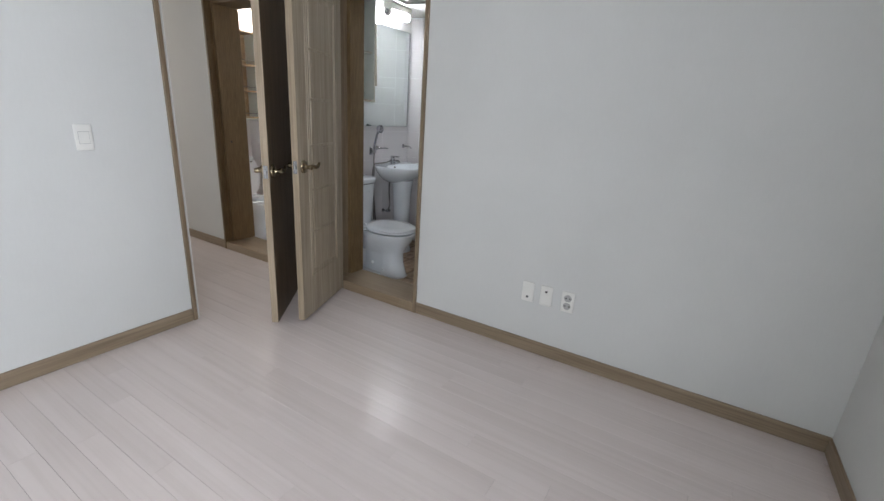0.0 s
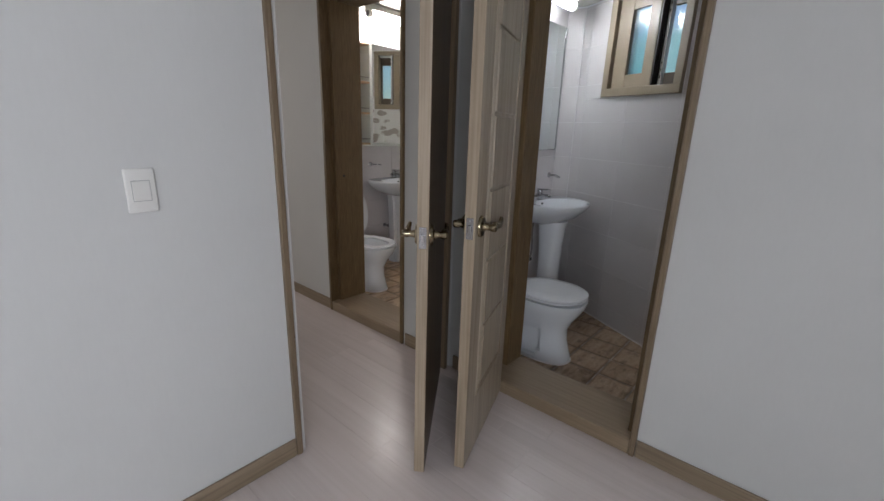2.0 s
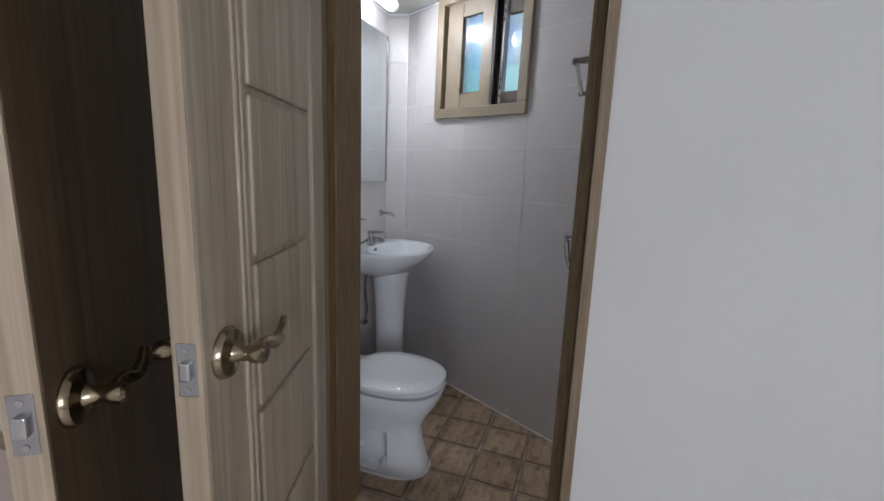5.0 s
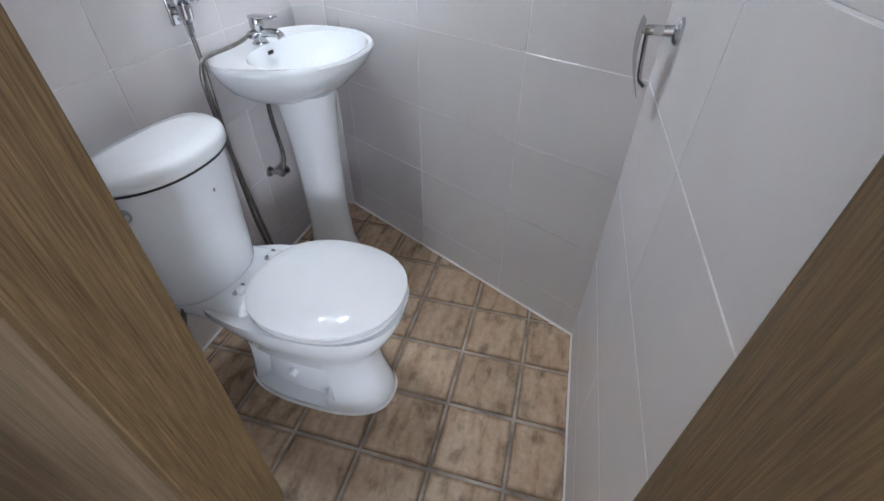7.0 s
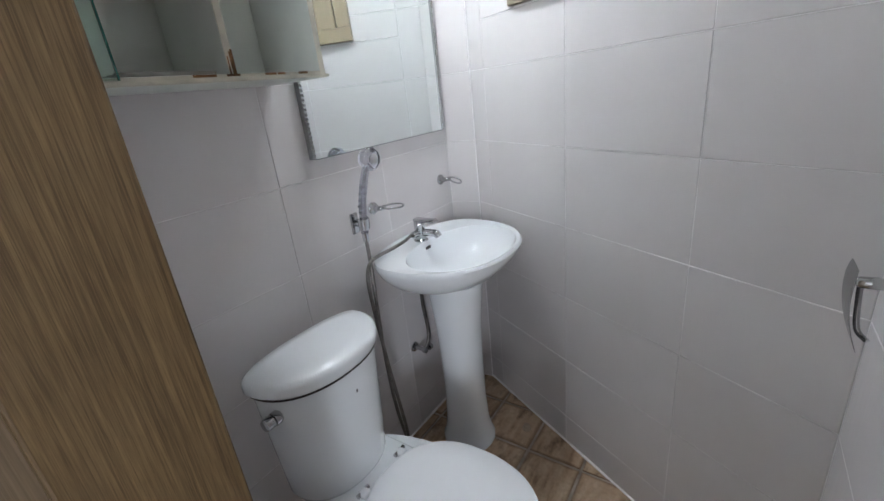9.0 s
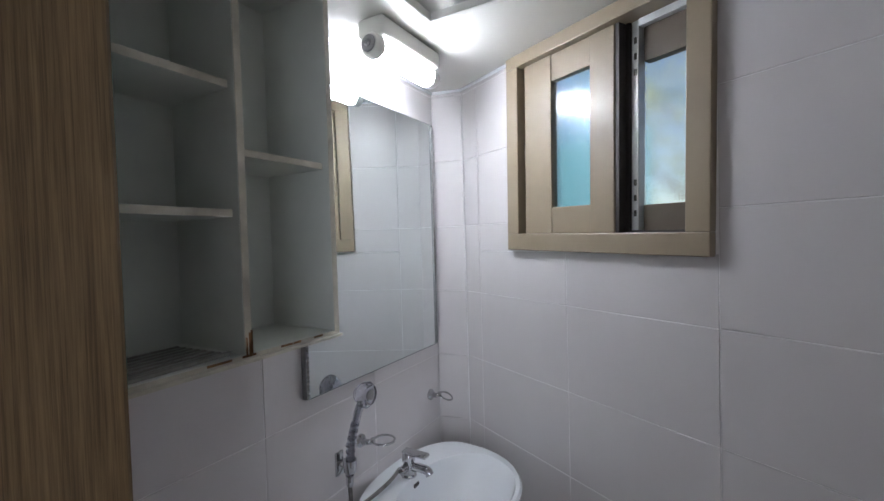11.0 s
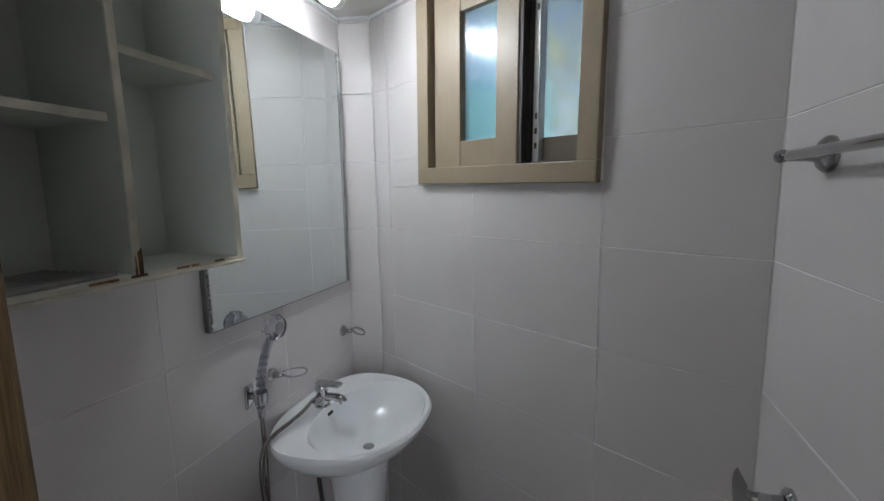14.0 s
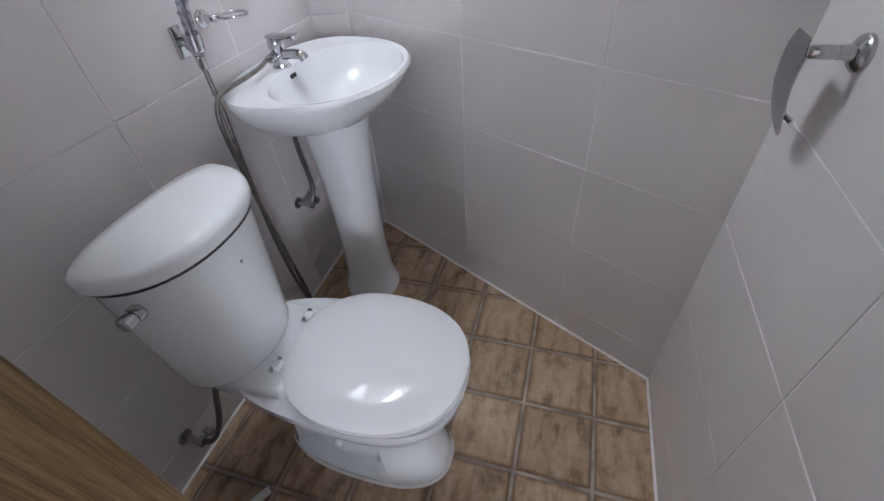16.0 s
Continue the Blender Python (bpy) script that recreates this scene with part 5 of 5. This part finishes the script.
def tree(at, height, spread, seed, label):
    rng = random.Random(seed)
    t = thing("tree", at, 0, label, "tree", "trees behind the house")
    trunk = tube([(0, 0, 0), (0.05, 0.03, height * 0.3), (-0.04, 0.02, height * 0.62), (0.05, 0.0, height * 0.9)], lambda k: 0.11 * (1 - 0.8 * k), 10)
    tips = []
    for k in range(14):
        z = height * rng.uniform(0.3, 0.88)
        a = rng.uniform(0, 2 * math.pi)
        r = spread * rng.uniform(0.5, 1.0)
        tip = Vector((math.cos(a) * r, math.sin(a) * r, z + rng.uniform(0.2, 0.8)))
        tube([(0, 0, z - 0.2), tuple(tip * 0.5 + Vector((0, 0, z * 0.5))), tuple(tip)], lambda q: 0.035 * (1 - 0.8 * q), 6, trunk, 4)
        tips.append(tip)
    part("trunk", trunk, M_BARK, t, smooth=60)
    verts, faces = [], []
    for tip in tips + [Vector((0, 0, height * 0.95))]:
        for _ in range(420):
            c = tip + Vector((rng.gauss(0, 0.34), rng.gauss(0, 0.34), rng.gauss(0, 0.27)))
            u = Vector((rng.gauss(0, 1), rng.gauss(0, 1), rng.gauss(0, 1))).normalized()
            w = u.cross(Vector((rng.gauss(0, 1), rng.gauss(0, 1), rng.gauss(0, 1)))).normalized()
            s = rng.uniform(0.035, 0.07)
            n = len(verts)
            verts += [tuple(c - u * s), tuple(c + w * s * 0.45), tuple(c + u * s), tuple(c - w * s * 0.45)]
            faces.append((n, n + 1, n + 2, n + 3))
    me = bpy.data.meshes.new("crown")
    me.from_pydata(verts, [], faces)
    me.materials.append(M_LEAVES)
    cr = new("crown", me)
    cr.parent = t


tree((-0.15, 6.0, -0.6), 5.6, 1.35, 3, "leafy tree with yellow-green foliage behind the house")
tree((1.1, 7.6, -0.6), 7.2, 1.8, 8, "tall leafy tree with green foliage behind the house")
fence = thing("sheet_fence", (0, 0, 0), 0, "teal corrugated sheet fence behind the house", "fence")
for k in range(45):
    x = -5.6 + k * 0.11
    part("sheet", box((x, 3.9 + 0.02 * (k % 2), -0.6), (x + 0.108, 3.93 + 0.02 * (k % 2), 2.36), 0.004, 1), M_TEAL, fence)

# ---------------------------------------------------------------- tiles and planks
ZC = [BZ, 0.021, 0.281, 0.541, 0.802, 1.062, 1.323, 1.584, 1.845, 2.106, BH + 0.004]
back_len = (CX + 1.18) / -UD.x
tile_wall(back, wall_m, [0.0, 0.34, 0.765, 1.19, back_len], ZC, W1)
yz = lambda x, y, sx: Matrix(((0, sx, 0, x), (1, 0, 0, y), (0, 0, 1, 0), (0, 0, 0, 1)))
tile_wall(left, yz(BL, 0, -1), [FD, 0.377, 0.797, 1.217, 1.632], ZC)
tile_wall(right, yz(BR, 0, 1), [FD, 0.625, CY], ZC)
pu = Vector((-1.18 - BL, 0.03, 0))
pl = pu.length
pu.normalize()
pm = Matrix(((pu.x, -pu.y, 0, BL), (pu.y, pu.x, 0, 1.63), (0, 0, 1, 0), (0, 0, 0, 1)))
tile_wall(pier, pm, [0.0, pl], ZC)
front_m = Matrix(((1, 0, 0, 0), (0, -1, 0, FD), (0, 0, 1, 0), (0, 0, 0, 1)))
tile_wall(north, front_m, [BL, -1.14, D1L - 0.05], ZC)

ZC2 = [BZ, 0.021, 0.281, 0.541, 0.802, 1.062, 1.323, 1.584, 1.845, 2.106, B2H + 0.003]
b2a, b2b = u_of(B2R), u_of(B2L)
cuts2 = [b2a]
while cuts2[-1] + 0.42 < b2b:
    cuts2.append(cuts2[-1] + 0.42)
tile_wall(back, wall_m, cuts2 + [b2b], ZC2, W2, band=(3, 6, M_LEAF))
tile_wall(hall_side, yz(B2L, 0, -1), [FD, 0.55, 0.97, 1.39, 1.81, 2.23, back_y(B2L)], ZC2)
tile_wall(left, yz(B2R, 0, 1), [FD, 0.55, 0.97, 1.39, back_y(B2R)], ZC2)

xs = [-0.207 + 0.21 * k for k in range(-6, 3)]
ys = [0.05 + 0.2095 * k for k in range(0, 9)]
nrm = UN
halves = [((1, 0), BR), ((-1, 0), -BL), ((0, -1), -FD - 0.005), ((nrm.x, nrm.y), nrm.x * CX + nrm.y * CY), ((-0.03, 0.12), -0.03 * BL + 0.12 * 1.63)]
tile_floor(bath_floor, xs, ys, BZ, halves)
xs2 = [B2L + 0.05 + 0.21 * k for k in range(-1, 8)]
ys2 = [0.05 + 0.2095 * k for k in range(0, 13)]
tile_floor(bath2_floor, xs2, ys2, BZ, [((1, 0), B2R), ((-1, 0), -B2L), ((0, -1), -FD - 0.005), ((nrm.x, nrm.y), nrm.x * CX + nrm.y * CY)])


def laminate():
    pitch, rng = 0.0857, random.Random(11)
    meshes = {}
    rows = 52
    for r in range(rows):
        y1 = -r * pitch
        y0 = max(SY, y1 - pitch)
        x = -4.5 - rng.uniform(0.1, 1.1)
        while x < EX:
            a, b = max(x, -4.5), min(x + 1.2, EX)
            x += 1.2
            if b - a < 0.03:
                continue
            key = round(b - a, 3)
            if key not in meshes:
                w, e = b - a, 0.0002
                r0 = [(e, e, -0.009), (w - e, e, -0.009), (w - e, pitch - e, -0.009), (e, pitch - e, -0.009)]
                r1 = [(p, q, -0.0008) for p, q, _ in r0]
                k = 0.0005
                r2 = [(k, k, 0), (w - k, k, 0), (w - k, pitch - k, 0), (k, pitch - k, 0)]
                me = finish(loft([r0, r1, r2]), "plank")
                me.materials.append(M_PLANK)
                meshes[key] = me
            ob = new("plank", meshes[key])
            ob.matrix_basis = pose(a, y1 - pitch, rng.uniform(-0.0002, 0.0002))
            ob.parent = floor


laminate()


# white sealant where the bathroom walls meet the floor
seal = bmesh.new()
for p, q in (((BR - 0.001, FD + 0.012), (BR - 0.001, CY)), ((CX, CY - 0.001), (-1.18, back_y(-1.18) - 0.001)), ((BL + 0.001, FD), (BL + 0.001, 1.63))):
    n = 14
    for k in range(n):
        a = [p[i] + (q[i] - p[i]) * k / n for i in (0, 1)]
        c = [p[i] + (q[i] - p[i]) * (k + 1.0) / n for i in (0, 1)]
        tube([(a[0], a[1], BZ + 0.002), ((a[0] + c[0]) / 2, (a[1] + c[1]) / 2, BZ + 0.002), (c[0], c[1], BZ + 0.002)], random.uniform(0.004, 0.0065), 6, seal, 1)
part("sealant", seal, M_GROUT, bath_floor, "uneven white sealant bead")

# white moulding where the moulded ceiling meets the tiled walls
edge = bmesh.new()
for p, q in (((BR - 0.002, FD + 0.014), (BR - 0.002, CY)), ((CX, CY - 0.003), (-1.18, back_y(-1.18) - 0.003)), ((-1.18, 1.658), (BL, 1.628)), ((BL + 0.002, FD), (BL + 0.002, 1.63))):
    tube([(p[0], p[1], BH - 0.004), ((p[0] + q[0]) / 2, (p[1] + q[1]) / 2, BH - 0.004), (q[0], q[1], BH - 0.004)], 0.0065, 8, edge, 1)
tagged(part("cornice", edge, M_SEAT, None, smooth=60), "thin white plastic ceiling moulding", "moulding", kind="structure")
